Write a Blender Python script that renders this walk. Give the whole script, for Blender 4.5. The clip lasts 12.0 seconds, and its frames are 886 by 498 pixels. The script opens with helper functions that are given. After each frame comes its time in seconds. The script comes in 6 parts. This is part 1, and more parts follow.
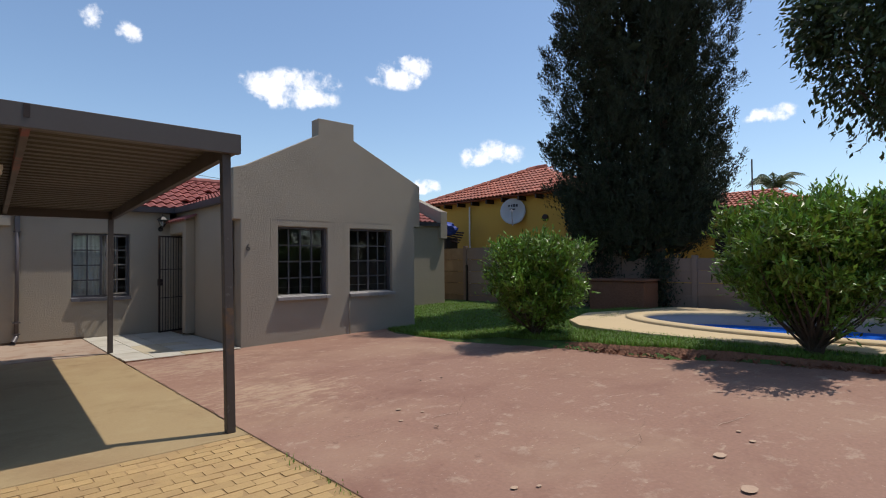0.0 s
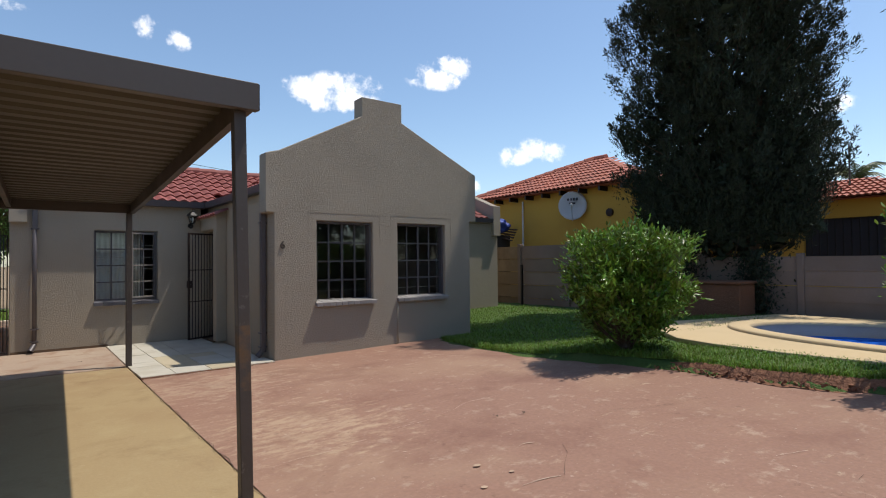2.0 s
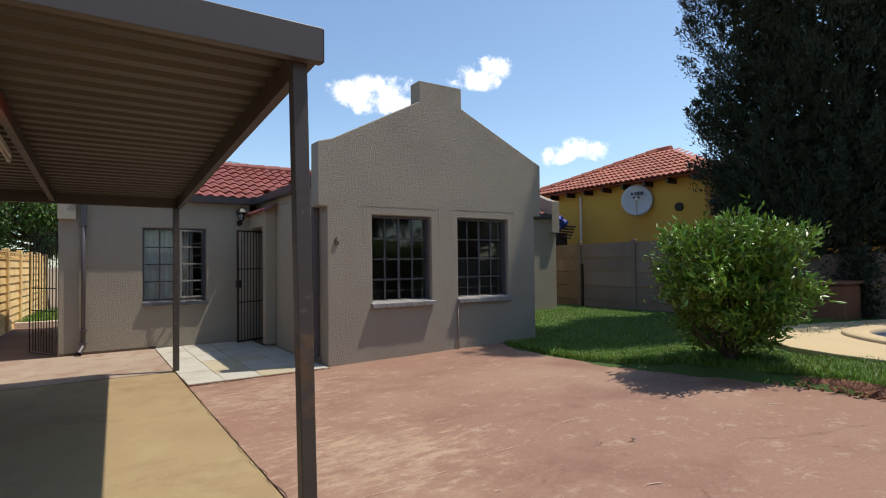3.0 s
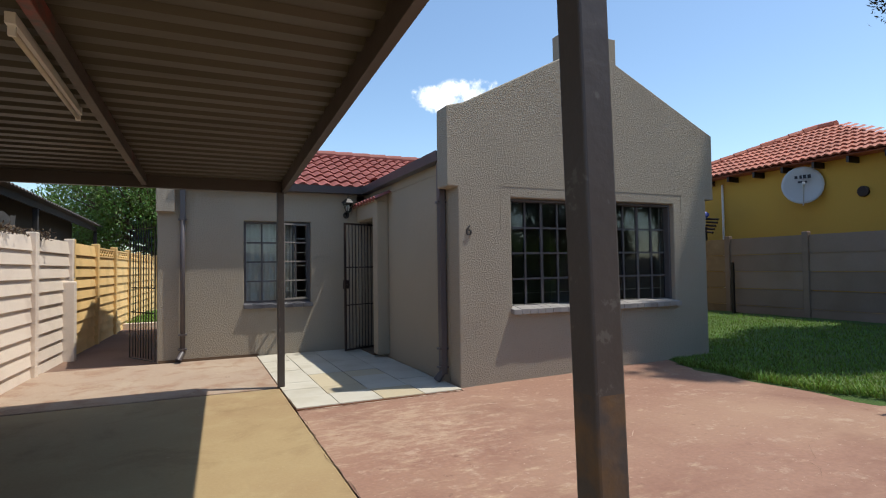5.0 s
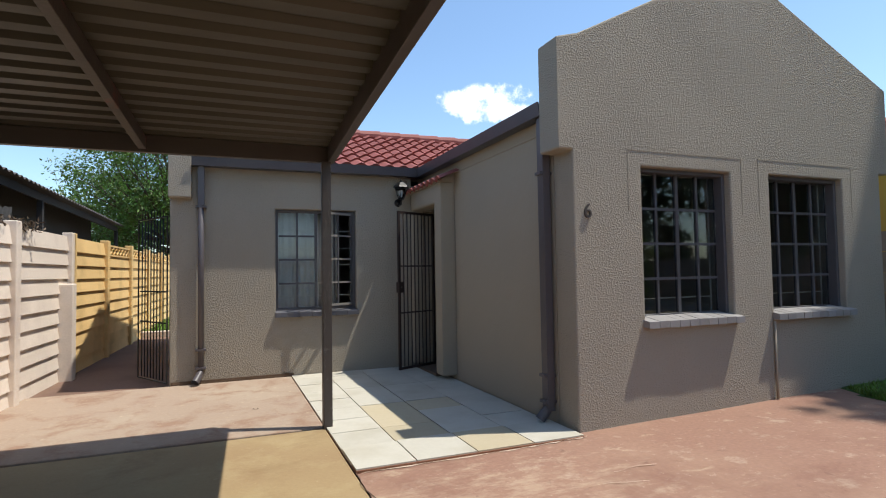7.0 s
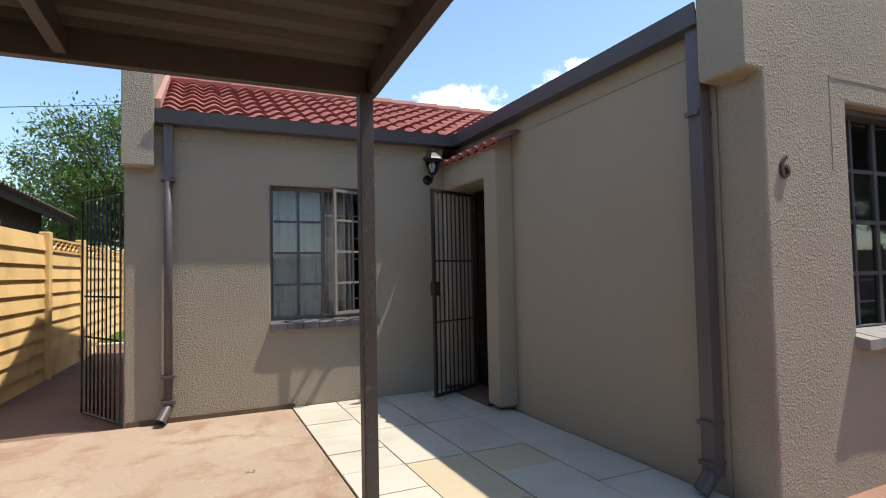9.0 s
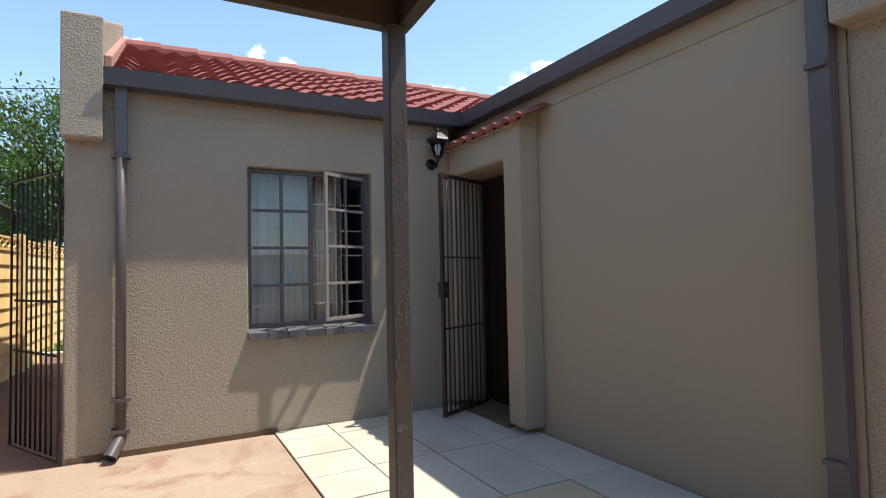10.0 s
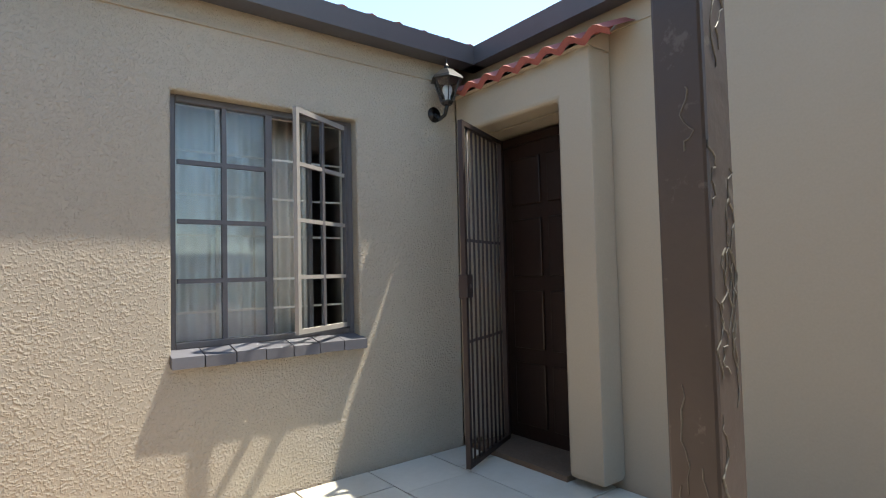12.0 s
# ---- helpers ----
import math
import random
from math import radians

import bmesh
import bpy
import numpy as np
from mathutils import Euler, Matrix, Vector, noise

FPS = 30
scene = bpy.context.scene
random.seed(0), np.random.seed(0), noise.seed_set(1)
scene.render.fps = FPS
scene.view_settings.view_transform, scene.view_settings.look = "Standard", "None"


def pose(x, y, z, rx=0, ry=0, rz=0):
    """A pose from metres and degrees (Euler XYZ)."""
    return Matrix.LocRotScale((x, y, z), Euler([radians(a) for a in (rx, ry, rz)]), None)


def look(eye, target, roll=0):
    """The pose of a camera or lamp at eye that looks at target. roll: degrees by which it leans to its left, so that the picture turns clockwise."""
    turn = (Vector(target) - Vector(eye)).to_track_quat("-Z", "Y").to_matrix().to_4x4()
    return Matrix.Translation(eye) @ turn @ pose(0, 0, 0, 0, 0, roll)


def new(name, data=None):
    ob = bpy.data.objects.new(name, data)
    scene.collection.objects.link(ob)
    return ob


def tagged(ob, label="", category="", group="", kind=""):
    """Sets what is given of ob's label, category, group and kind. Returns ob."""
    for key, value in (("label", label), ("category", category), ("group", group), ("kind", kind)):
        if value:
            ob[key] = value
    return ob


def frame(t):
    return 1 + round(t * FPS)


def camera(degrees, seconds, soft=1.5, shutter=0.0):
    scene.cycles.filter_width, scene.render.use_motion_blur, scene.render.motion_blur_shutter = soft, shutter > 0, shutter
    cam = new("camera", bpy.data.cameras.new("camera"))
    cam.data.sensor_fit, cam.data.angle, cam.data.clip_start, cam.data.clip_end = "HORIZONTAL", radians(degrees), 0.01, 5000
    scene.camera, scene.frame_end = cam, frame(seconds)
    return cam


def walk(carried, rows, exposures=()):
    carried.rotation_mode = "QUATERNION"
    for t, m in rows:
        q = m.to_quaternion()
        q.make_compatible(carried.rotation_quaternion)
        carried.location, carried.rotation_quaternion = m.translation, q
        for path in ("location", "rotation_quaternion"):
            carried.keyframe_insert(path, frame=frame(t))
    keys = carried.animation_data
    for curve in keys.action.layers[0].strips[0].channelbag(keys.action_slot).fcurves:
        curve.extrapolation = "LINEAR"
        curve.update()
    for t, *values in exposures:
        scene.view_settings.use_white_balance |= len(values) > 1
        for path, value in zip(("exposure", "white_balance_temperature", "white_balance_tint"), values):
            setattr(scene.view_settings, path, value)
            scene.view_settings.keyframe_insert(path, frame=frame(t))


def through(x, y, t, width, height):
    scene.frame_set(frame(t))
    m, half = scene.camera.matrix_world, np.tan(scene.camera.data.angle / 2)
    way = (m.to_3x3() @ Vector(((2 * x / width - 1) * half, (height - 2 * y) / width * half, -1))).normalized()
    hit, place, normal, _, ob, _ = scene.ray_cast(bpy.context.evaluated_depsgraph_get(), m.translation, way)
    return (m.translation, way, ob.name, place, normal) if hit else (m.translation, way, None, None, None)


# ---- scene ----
cam = camera(78.2, 12.0, soft=1.1)
PATH = [
    (0, (-0.118, 0.233, 1.521), (1.219, 1.719, 1.567), -0.5),
    (0.5, (0.067, 0.528, 1.526), (1.389, 2.028, 1.572), -0.4),
    (1, (0.246, 0.874, 1.54), (1.54, 2.399, 1.585), -0.4),
    (1.5, (0.423, 1.229, 1.517), (1.689, 2.777, 1.564), -0.5),
    (2, (0.599, 1.62, 1.517), (1.825, 3.2, 1.564), -0.6),
    (2.5, (0.719, 2.05, 1.494), (1.892, 3.669, 1.545), -0.6),
    (3, (0.795, 2.488, 1.475), (1.897, 4.156, 1.526), -0.7),
    (3.2, (0.828, 2.676, 1.464), (1.894, 4.368, 1.515), -0.8),
    (5, (0.966, 4.308, 1.388), (1.795, 6.127, 1.454), -0.8),
    (5.5, (0.997, 4.789, 1.349), (1.78, 6.628, 1.426), -0.7),
    (6, (1.032, 5.244, 1.324), (1.793, 7.092, 1.403), -0.8),
    (6.5, (1.051, 5.721, 1.337), (1.799, 7.574, 1.415), -0.8),
    (7, (1.066, 6.187, 1.323), (1.81, 8.041, 1.406), -0.9),
    (7.2, (1.074, 6.384, 1.323), (1.82, 8.238, 1.403), -0.9),
    (9, (1.030, 8.045, 1.294), (1.854, 9.866, 1.377), -1.20),
    (9.5, (1.033, 8.489, 1.277), (1.900, 10.289, 1.367), -1.31),
    (10, (1.023, 8.924, 1.286), (1.955, 10.692, 1.367), -1.22),
    (10.5, (1.011, 9.358, 1.251), (2.011, 11.087, 1.343), -1.31),
    (11, (1.013, 9.758, 1.250), (2.083, 11.446, 1.337), -1.40),
    (11.5, (1.057, 10.150, 1.198), (2.201, 11.787, 1.302), -1.75),
    (12, (1.097, 10.555, 1.211), (2.317, 12.138, 1.297), -1.40),
]
# the clip's camera opens up as it comes into the shade
EXPOSURES = [(0, -0.05, 6500, 12), (2.5, 0.16, 6600, 10), (5.5, 0.37, 6450, 8), (7.0, 0.51, 6400, 8), (9.5, 0.80, 6700, 10), (10.5, 1.04, 6700, 10), (11.2, 1.31, 6750, 6), (12.0, 1.71, 6750, 6)]
walk(cam, [(t, look(eye, target, roll)) for t, eye, target, roll in PATH], EXPOSURES)

# ---- world, sun ----
SUN_TO = Vector((0.375, -0.127, 1.0)).normalized()
world = bpy.data.worlds.new("sky_world")
scene.world = world
world.use_nodes = True
wn, wl = world.node_tree.nodes, world.node_tree.links
wn.clear()
w_out = wn.new("ShaderNodeOutputWorld")
w_bg = wn.new("ShaderNodeBackground")
w_sky = wn.new("ShaderNodeTexSky")
w_sky.sky_type, w_sky.sun_disc = "NISHITA", False
w_sky.sun_elevation = math.asin(SUN_TO.z)
w_sky.sun_rotation = math.atan2(SUN_TO.x, SUN_TO.y)
w_sky.air_density, w_sky.dust_density, w_sky.ozone_density = 1.0, 0.6, 1.0
w_bg.inputs["Strength"].default_value = 0.15
# fair-weather cumulus: a soft mask round each cloud's direction, torn by noise
w_co = wn.new("ShaderNodeTexCoord")
w_noise = wn.new("ShaderNodeTexNoise")
w_noise.inputs["Scale"].default_value, w_noise.inputs["Detail"].default_value = 26.0, 8.0
w_noise.inputs["Roughness"].default_value = 0.60
wl.new(w_co.outputs["Generated"], w_noise.inputs["Vector"])
CLOUDS = [((0.385, 0.875, 0.297), 0.060, 0.030), ((0.418, 0.860, 0.286), 0.070, 0.030), ((0.452, 0.846, 0.284), 0.060, 0.028), ((0.575, 0.752, 0.325), 0.060, 0.030), ((0.719, 0.667, 0.190), 0.068, 0.032),
          ((0.935, 0.277, 0.222), 0.050, 0.018), ((0.150, 0.920, 0.362), 0.022, 0.024), ((0.188, 0.912, 0.345), 0.028, 0.020), ((-0.044, 0.934, 0.354), 0.055, 0.016), ((0.440, 0.842, 0.308), 0.085, 0.026), ((0.587, 0.735, 0.338), 0.055, 0.026),
          ((0.63, 0.75, 0.135), 0.05, 0.018), ((-0.4, 0.86, 0.3), 0.12, 0.04), ((-0.7, -0.6, 0.35), 0.15, 0.05), ((0.3, -0.9, 0.3), 0.14, 0.04)]
w_sum = None
for (cx, cy, cz), cw, ch in CLOUDS:
    d = Vector((cx, cy, cz)).normalized()
    right = d.cross(Vector((0, 0, 1))).normalized()
    up = right.cross(d)
    terms = []
    for axis, size in ((right, cw), (up, ch)):
        dot = wn.new("ShaderNodeVectorMath"); dot.operation = "DOT_PRODUCT"
        dot.inputs[1].default_value = axis / size
        wl.new(w_co.outputs["Generated"], dot.inputs[0])
        sq = wn.new("ShaderNodeMath"); sq.operation = "MULTIPLY"
        wl.new(dot.outputs["Value"], sq.inputs[0]); wl.new(dot.outputs["Value"], sq.inputs[1])
        terms.append(sq)
    ahead = wn.new("ShaderNodeVectorMath"); ahead.operation = "DOT_PRODUCT"
    ahead.inputs[1].default_value = d
    wl.new(w_co.outputs["Generated"], ahead.inputs[0])
    front = wn.new("ShaderNodeMath"); front.operation = "GREATER_THAN"; front.inputs[1].default_value = 0.0
    wl.new(ahead.outputs["Value"], front.inputs[0])
    add = wn.new("ShaderNodeMath"); add.operation = "ADD"
    wl.new(terms[0].outputs[0], add.inputs[0]); wl.new(terms[1].outputs[0], add.inputs[1])
    inv = wn.new("ShaderNodeMath"); inv.operation = "SUBTRACT"; inv.use_clamp = True
    inv.inputs[0].default_value = 1.0
    wl.new(add.outputs[0], inv.inputs[1])
    m = wn.new("ShaderNodeMath"); m.operation = "MULTIPLY"
    wl.new(inv.outputs[0], m.inputs[0]); wl.new(front.outputs[0], m.inputs[1])
    if w_sum is None:
        w_sum = m
    else:
        mx = wn.new("ShaderNodeMath"); mx.operation = "MAXIMUM"
        wl.new(w_sum.outputs[0], mx.inputs[0]); wl.new(m.outputs[0], mx.inputs[1])
        w_sum = mx
w_off = wn.new("ShaderNodeMath"); w_off.operation = "MULTIPLY_ADD"
w_off.inputs[1].default_value, w_off.inputs[2].default_value = 3.4, -1.95
wl.new(w_noise.outputs["Fac"], w_off.inputs[0])
w_mix = wn.new("ShaderNodeMath"); w_mix.operation = "ADD"
wl.new(w_sum.outputs[0], w_mix.inputs[0]); wl.new(w_off.outputs[0], w_mix.inputs[1])
w_ramp = wn.new("ShaderNodeMapRange"); w_ramp.interpolation_type = "SMOOTHSTEP"
w_ramp.inputs["From Min"].default_value, w_ramp.inputs["From Max"].default_value = 0.10, 0.85
wl.new(w_mix.outputs[0], w_ramp.inputs["Value"])
w_mul = wn.new("ShaderNodeMath"); w_mul.operation = "MULTIPLY"
w_edge = wn.new("ShaderNodeMapRange")
w_edge.inputs["From Min"].default_value, w_edge.inputs["From Max"].default_value = 0.0, 0.45
wl.new(w_sum.outputs[0], w_edge.inputs["Value"])
wl.new(w_ramp.outputs[0], w_mul.inputs[0]); wl.new(w_edge.outputs[0], w_mul.inputs[1])
w_rgb = wn.new("ShaderNodeMixRGB")
w_rgb.inputs["Color2"].default_value = (7.6, 7.8, 8.2, 1)
w_hue = wn.new("ShaderNodeMixRGB"); w_hue.blend_type = "MULTIPLY"
w_hue.inputs["Fac"].default_value, w_hue.inputs["Color2"].default_value = 1.0, (0.93, 1.0, 1.03, 1)
wl.new(w_sky.outputs[0], w_hue.inputs["Color1"])
wl.new(w_mul.outputs[0], w_rgb.inputs["Fac"]); wl.new(w_hue.outputs[0], w_rgb.inputs["Color1"])
wl.new(w_rgb.outputs[0], w_bg.inputs["Color"]); wl.new(w_bg.outputs[0], w_out.inputs["Surface"])

sun_data = bpy.data.lights.new("sun", "SUN")
sun_data.energy, sun_data.angle, sun_data.color = 3.9, radians(0.55), (1.0, 0.94, 0.84)
sun = new("sun", sun_data)
sun.matrix_world = look((20, -6, 40), Vector((20, -6, 40)) - SUN_TO)


# ---- materials ----
def nodes_of(name):
    m = bpy.data.materials.new(name)
    m.use_nodes = True
    n, l = m.node_tree.nodes, m.node_tree.links
    return m, n, l, n["Principled BSDF"]


def mat(name, color, rough=0.7, metal=0.0, var=0.15, grain=60.0, stain=1.2, stain_color=None, stain_amount=0.35, bump=0.15, bump_scale=None,
        bump_dist=0.01, island=0.0, obj=0.0, spec=0.4, streak=(1, 1, 1), wear=None):
    """Painted or mineral surface: base colour with fine grain, broad stains and relief, in metres."""
    m, n, l, b = nodes_of(name)
    tc = n.new("ShaderNodeTexCoord")
    geo = n.new("ShaderNodeNewGeometry")
    mp = n.new("ShaderNodeMapping")
    mp.inputs["Scale"].default_value = streak
    l.new(geo.outputs["Position"], mp.inputs["Vector"])
    g = n.new("ShaderNodeTexNoise"); g.inputs["Scale"].default_value = grain; g.inputs["Detail"].default_value = 4
    s = n.new("ShaderNodeTexNoise"); s.inputs["Scale"].default_value = stain; s.inputs["Detail"].default_value = 6
    l.new(geo.outputs["Position"], g.inputs["Vector"]); l.new(mp.outputs[0], s.inputs["Vector"])
    dark = tuple(c * (1 - var) for c in color) + (1,)
    light = tuple(min(1, c * (1 + var)) for c in color) + (1,)
    mg = n.new("ShaderNodeMixRGB"); mg.inputs[1].default_value, mg.inputs[2].default_value = dark, light
    l.new(g.outputs["Fac"], mg.inputs[0])
    ms = n.new("ShaderNodeMixRGB")
    sc = stain_color or tuple(c * 0.6 for c in color)
    ms.inputs[2].default_value = tuple(sc) + (1,)
    r = n.new("ShaderNodeMapRange"); r.inputs["From Min"].default_value, r.inputs["From Max"].default_value = 0.48, 0.72
    r.inputs["To Max"].default_value = stain_amount
    l.new(s.outputs["Fac"], r.inputs["Value"]); l.new(r.outputs[0], ms.inputs[0]); l.new(mg.outputs[0], ms.inputs[1])
    last = ms
    if wear:
        wc, ws, lo, hi, amount = wear
        nw = n.new("ShaderNodeTexNoise"); nw.inputs["Scale"].default_value = ws; nw.inputs["Detail"].default_value = 8; nw.inputs["Roughness"].default_value = 0.68
        l.new(geo.outputs["Position"], nw.inputs["Vector"])
        rw = n.new("ShaderNodeMapRange"); rw.inputs["From Min"].default_value, rw.inputs["From Max"].default_value = lo, hi
        rw.inputs["To Max"].default_value = amount
        mw = n.new("ShaderNodeMixRGB"); mw.inputs[2].default_value = (*wc, 1)
        l.new(nw.outputs["Fac"], rw.inputs["Value"]); l.new(rw.outputs[0], mw.inputs[0]); l.new(last.outputs[0], mw.inputs[1])
        last = mw
    if island or obj:
        hsv = n.new("ShaderNodeHueSaturation")
        rnd = n.new("ShaderNodeMapRange")
        amount = island or obj
        rnd.inputs["To Min"].default_value, rnd.inputs["To Max"].default_value = 1 - amount, 1 + amount
        if island:
            l.new(geo.outputs["Random Per Island"], rnd.inputs["Value"])
        else:
            oi = n.new("ShaderNodeObjectInfo"); l.new(oi.outputs["Random"], rnd.inputs["Value"])
        l.new(rnd.outputs[0], hsv.inputs["Value"]); l.new(last.outputs[0], hsv.inputs["Color"])
        last = hsv
    l.new(last.outputs[0], b.inputs["Base Color"])
    rr = n.new("ShaderNodeMapRange"); rr.inputs["To Min"].default_value, rr.inputs["To Max"].default_value = max(0.03, rough - 0.12), min(1, rough + 0.12)
    l.new(s.outputs["Fac"], rr.inputs["Value"]); l.new(rr.outputs[0], b.inputs["Roughness"])
    b.inputs["Metallic"].default_value, b.inputs["Specular IOR Level"].default_value = metal, spec
    if bump:
        bn = n.new("ShaderNodeTexNoise"); bn.inputs["Scale"].default_value = bump_scale or grain; bn.inputs["Detail"].default_value = 5
        l.new(geo.outputs["Position"], bn.inputs["Vector"])
        bp = n.new("ShaderNodeBump"); bp.inputs["Strength"].default_value, bp.inputs["Distance"].default_value = bump, bump_dist
        l.new(bn.outputs["Fac"], bp.inputs["Height"]); l.new(bp.outputs[0], b.inputs["Normal"])
    return m


def leaf_mat(name, color, var=0.35, gloss=0.45, through=0.25):
    m, n, l, b = nodes_of(name)
    geo = n.new("ShaderNodeNewGeometry")
    rnd = n.new("ShaderNodeMapRange"); rnd.inputs["To Min"].default_value, rnd.inputs["To Max"].default_value = 1 - var, 1 + var
    l.new(geo.outputs["Random Per Island"], rnd.inputs["Value"])
    hsv = n.new("ShaderNodeHueSaturation"); hsv.inputs["Color"].default_value = (*color, 1)
    l.new(rnd.outputs[0], hsv.inputs["Value"])
    hue = n.new("ShaderNodeMapRange"); hue.inputs["To Min"].default_value, hue.inputs["To Max"].default_value = 0.47, 0.52
    l.new(geo.outputs["Random Per Island"], hue.inputs["Value"]); l.new(hue.outputs[0], hsv.inputs["Hue"])
    l.new(hsv.outputs[0], b.inputs["Base Color"])
    b.inputs["Roughness"].default_value = gloss
    tr = n.new("ShaderNodeBsdfTranslucent"); l.new(hsv.outputs[0], tr.inputs["Color"])
    mx = n.new("ShaderNodeMixShader"); mx.inputs[0].default_value = through
    out = n["Material Output"]
    l.new(b.outputs[0], mx.inputs[1]); l.new(tr.outputs[0], mx.inputs[2]); l.new(mx.outputs[0], out.inputs["Surface"])
    return m


def glass_mat(name, tint=(0.85, 0.9, 0.9), ior=1.38):
    m, n, l, b = nodes_of(name)
    b.inputs["Base Color"].default_value = (*tint, 1)
    b.inputs["Roughness"].default_value, b.inputs["Transmission Weight"].default_value, b.inputs["IOR"].default_value = 0.02, 1.0, ior
    return m


FLASH = mat("pink_mortar", (0.36, 0.20, 0.16), 0.9, var=0.12, grain=40, stain=4, bump=0.4)
PLINTH = mat("stained_dark_plinth", (0.13, 0.085, 0.055), 0.95, var=0.25, grain=40, stain=5, bump=0.5)
PLASTER = mat("taupe_plaster", (0.318, 0.270, 0.204), 0.85, var=0.06, grain=90, stain=0.9, stain_color=(0.27, 0.235, 0.19), stain_amount=0.3, bump=0.25, bump_scale=9, bump_dist=0.02)
ROUGH = mat("rough_cast_plaster", (0.322, 0.279, 0.219), 0.88, var=0.07, grain=90, stain=1.1, stain_color=(0.25, 0.22, 0.18), stain_amount=0.3, bump=0)


def spatter(m, size, depth, low, high):
    """Thrown plaster: flattened lumps of uneven density with a fine sandy grain, as relief."""
    n, l = m.node_tree.nodes, m.node_tree.links
    bsdf = [q for q in n if q.type == "BSDF_PRINCIPLED"][0]
    geo = n.new("ShaderNodeNewGeometry")
    lump = n.new("ShaderNodeTexNoise"); lump.inputs["Scale"].default_value = size; lump.inputs["Detail"].default_value = 1.5
    wide = n.new("ShaderNodeTexNoise"); wide.inputs["Scale"].default_value = 2.3; wide.inputs["Detail"].default_value = 3
    grit = n.new("ShaderNodeTexNoise"); grit.inputs["Scale"].default_value = 210; grit.inputs["Detail"].default_value = 2
    for q in (lump, wide, grit):
        l.new(geo.outputs["Position"], q.inputs["Vector"])
    bias = n.new("ShaderNodeMath"); bias.operation = "MULTIPLY_ADD"; bias.inputs[1].default_value = 0.28
    l.new(wide.outputs["Fac"], bias.inputs[0]); l.new(lump.outputs["Fac"], bias.inputs[2])
    cut = n.new("ShaderNodeMapRange"); cut.interpolation_type = "SMOOTHSTEP"
    cut.inputs["From Min"].default_value, cut.inputs["From Max"].default_value = low + 0.14, high + 0.14
    l.new(bias.outputs[0], cut.inputs["Value"])
    add = n.new("ShaderNodeMath"); add.operation = "MULTIPLY_ADD"; add.inputs[1].default_value = 0.16
    l.new(grit.outputs["Fac"], add.inputs[0]); l.new(cut.outputs[0], add.inputs[2])
    bp = n.new("ShaderNodeBump"); bp.inputs["Strength"].default_value, bp.inputs["Distance"].default_value = 1.0, depth
    l.new(add.outputs[0], bp.inputs["Height"]); l.new(bp.outputs[0], bsdf.inputs["Normal"])
    return m


INNER = mat("inner_wall_paint", (0.35, 0.32, 0.28), 0.8, bump=0.05)
spatter(ROUGH, 84, 0.0045, 0.40, 0.78)
RED_CONC = mat("red_oxide_concrete", (0.262, 0.146, 0.102), 0.82, var=0.22, grain=35, stain=0.6, stain_color=(0.335, 0.215, 0.145), stain_amount=0.85, bump=0.25, bump_scale=30, bump_dist=0.008, wear=((0.42, 0.31, 0.225), 4.6, 0.57, 0.70, 0.7))


def worn_area(m, at, reach, color, amount):
    """Rub a traffic-worn area through a floor coating, broken up by noise."""
    n, l = m.node_tree.nodes, m.node_tree.links
    bsdf = [q for q in n if q.type == "BSDF_PRINCIPLED"][0]
    src = bsdf.inputs["Base Color"].links[0].from_socket
    geo = n.new("ShaderNodeNewGeometry")
    dist = n.new("ShaderNodeVectorMath"); dist.operation = "DISTANCE"; dist.inputs[1].default_value = at
    near = n.new("ShaderNodeMapRange")
    near.inputs["From Min"].default_value, near.inputs["From Max"].default_value = reach, 0.2
    nz = n.new("ShaderNodeTexNoise"); nz.inputs["Scale"].default_value = 5.5; nz.inputs["Detail"].default_value = 10; nz.inputs["Roughness"].default_value = 0.72
    add = n.new("ShaderNodeMath"); add.operation = "MULTIPLY_ADD"; add.inputs[1].default_value = 0.20
    cut = n.new("ShaderNodeMapRange")
    cut.inputs["From Min"].default_value, cut.inputs["From Max"].default_value = 0.60, 0.76
    cut.inputs["To Max"].default_value = amount
    mix = n.new("ShaderNodeMixRGB"); mix.inputs[2].default_value = (*color, 1)
    flat = n.new("ShaderNodeMapping"); flat.inputs["Scale"].default_value = (0.75, 1.6, 1.0)
    l.new(geo.outputs["Position"], dist.inputs[0]); l.new(dist.outputs["Value"], near.inputs["Value"])
    l.new(geo.outputs["Position"], flat.inputs["Vector"]); l.new(flat.outputs[0], nz.inputs["Vector"])
    l.new(near.outputs[0], add.inputs[0]); l.new(nz.outputs["Fac"], add.inputs[2]); l.new(add.outputs[0], cut.inputs["Value"])
    l.new(cut.outputs[0], mix.inputs[0]); l.new(src, mix.inputs[1]); l.new(mix.outputs[0], bsdf.inputs["Base Color"])


worn_area(RED_CONC, (2.65, 6.35, 0.0), 1.5, (0.46, 0.34, 0.22), 0.55)
worn_area(RED_CONC, (2.6, 8.8, 0.0), 1.6, (0.43, 0.32, 0.22), 0.55)


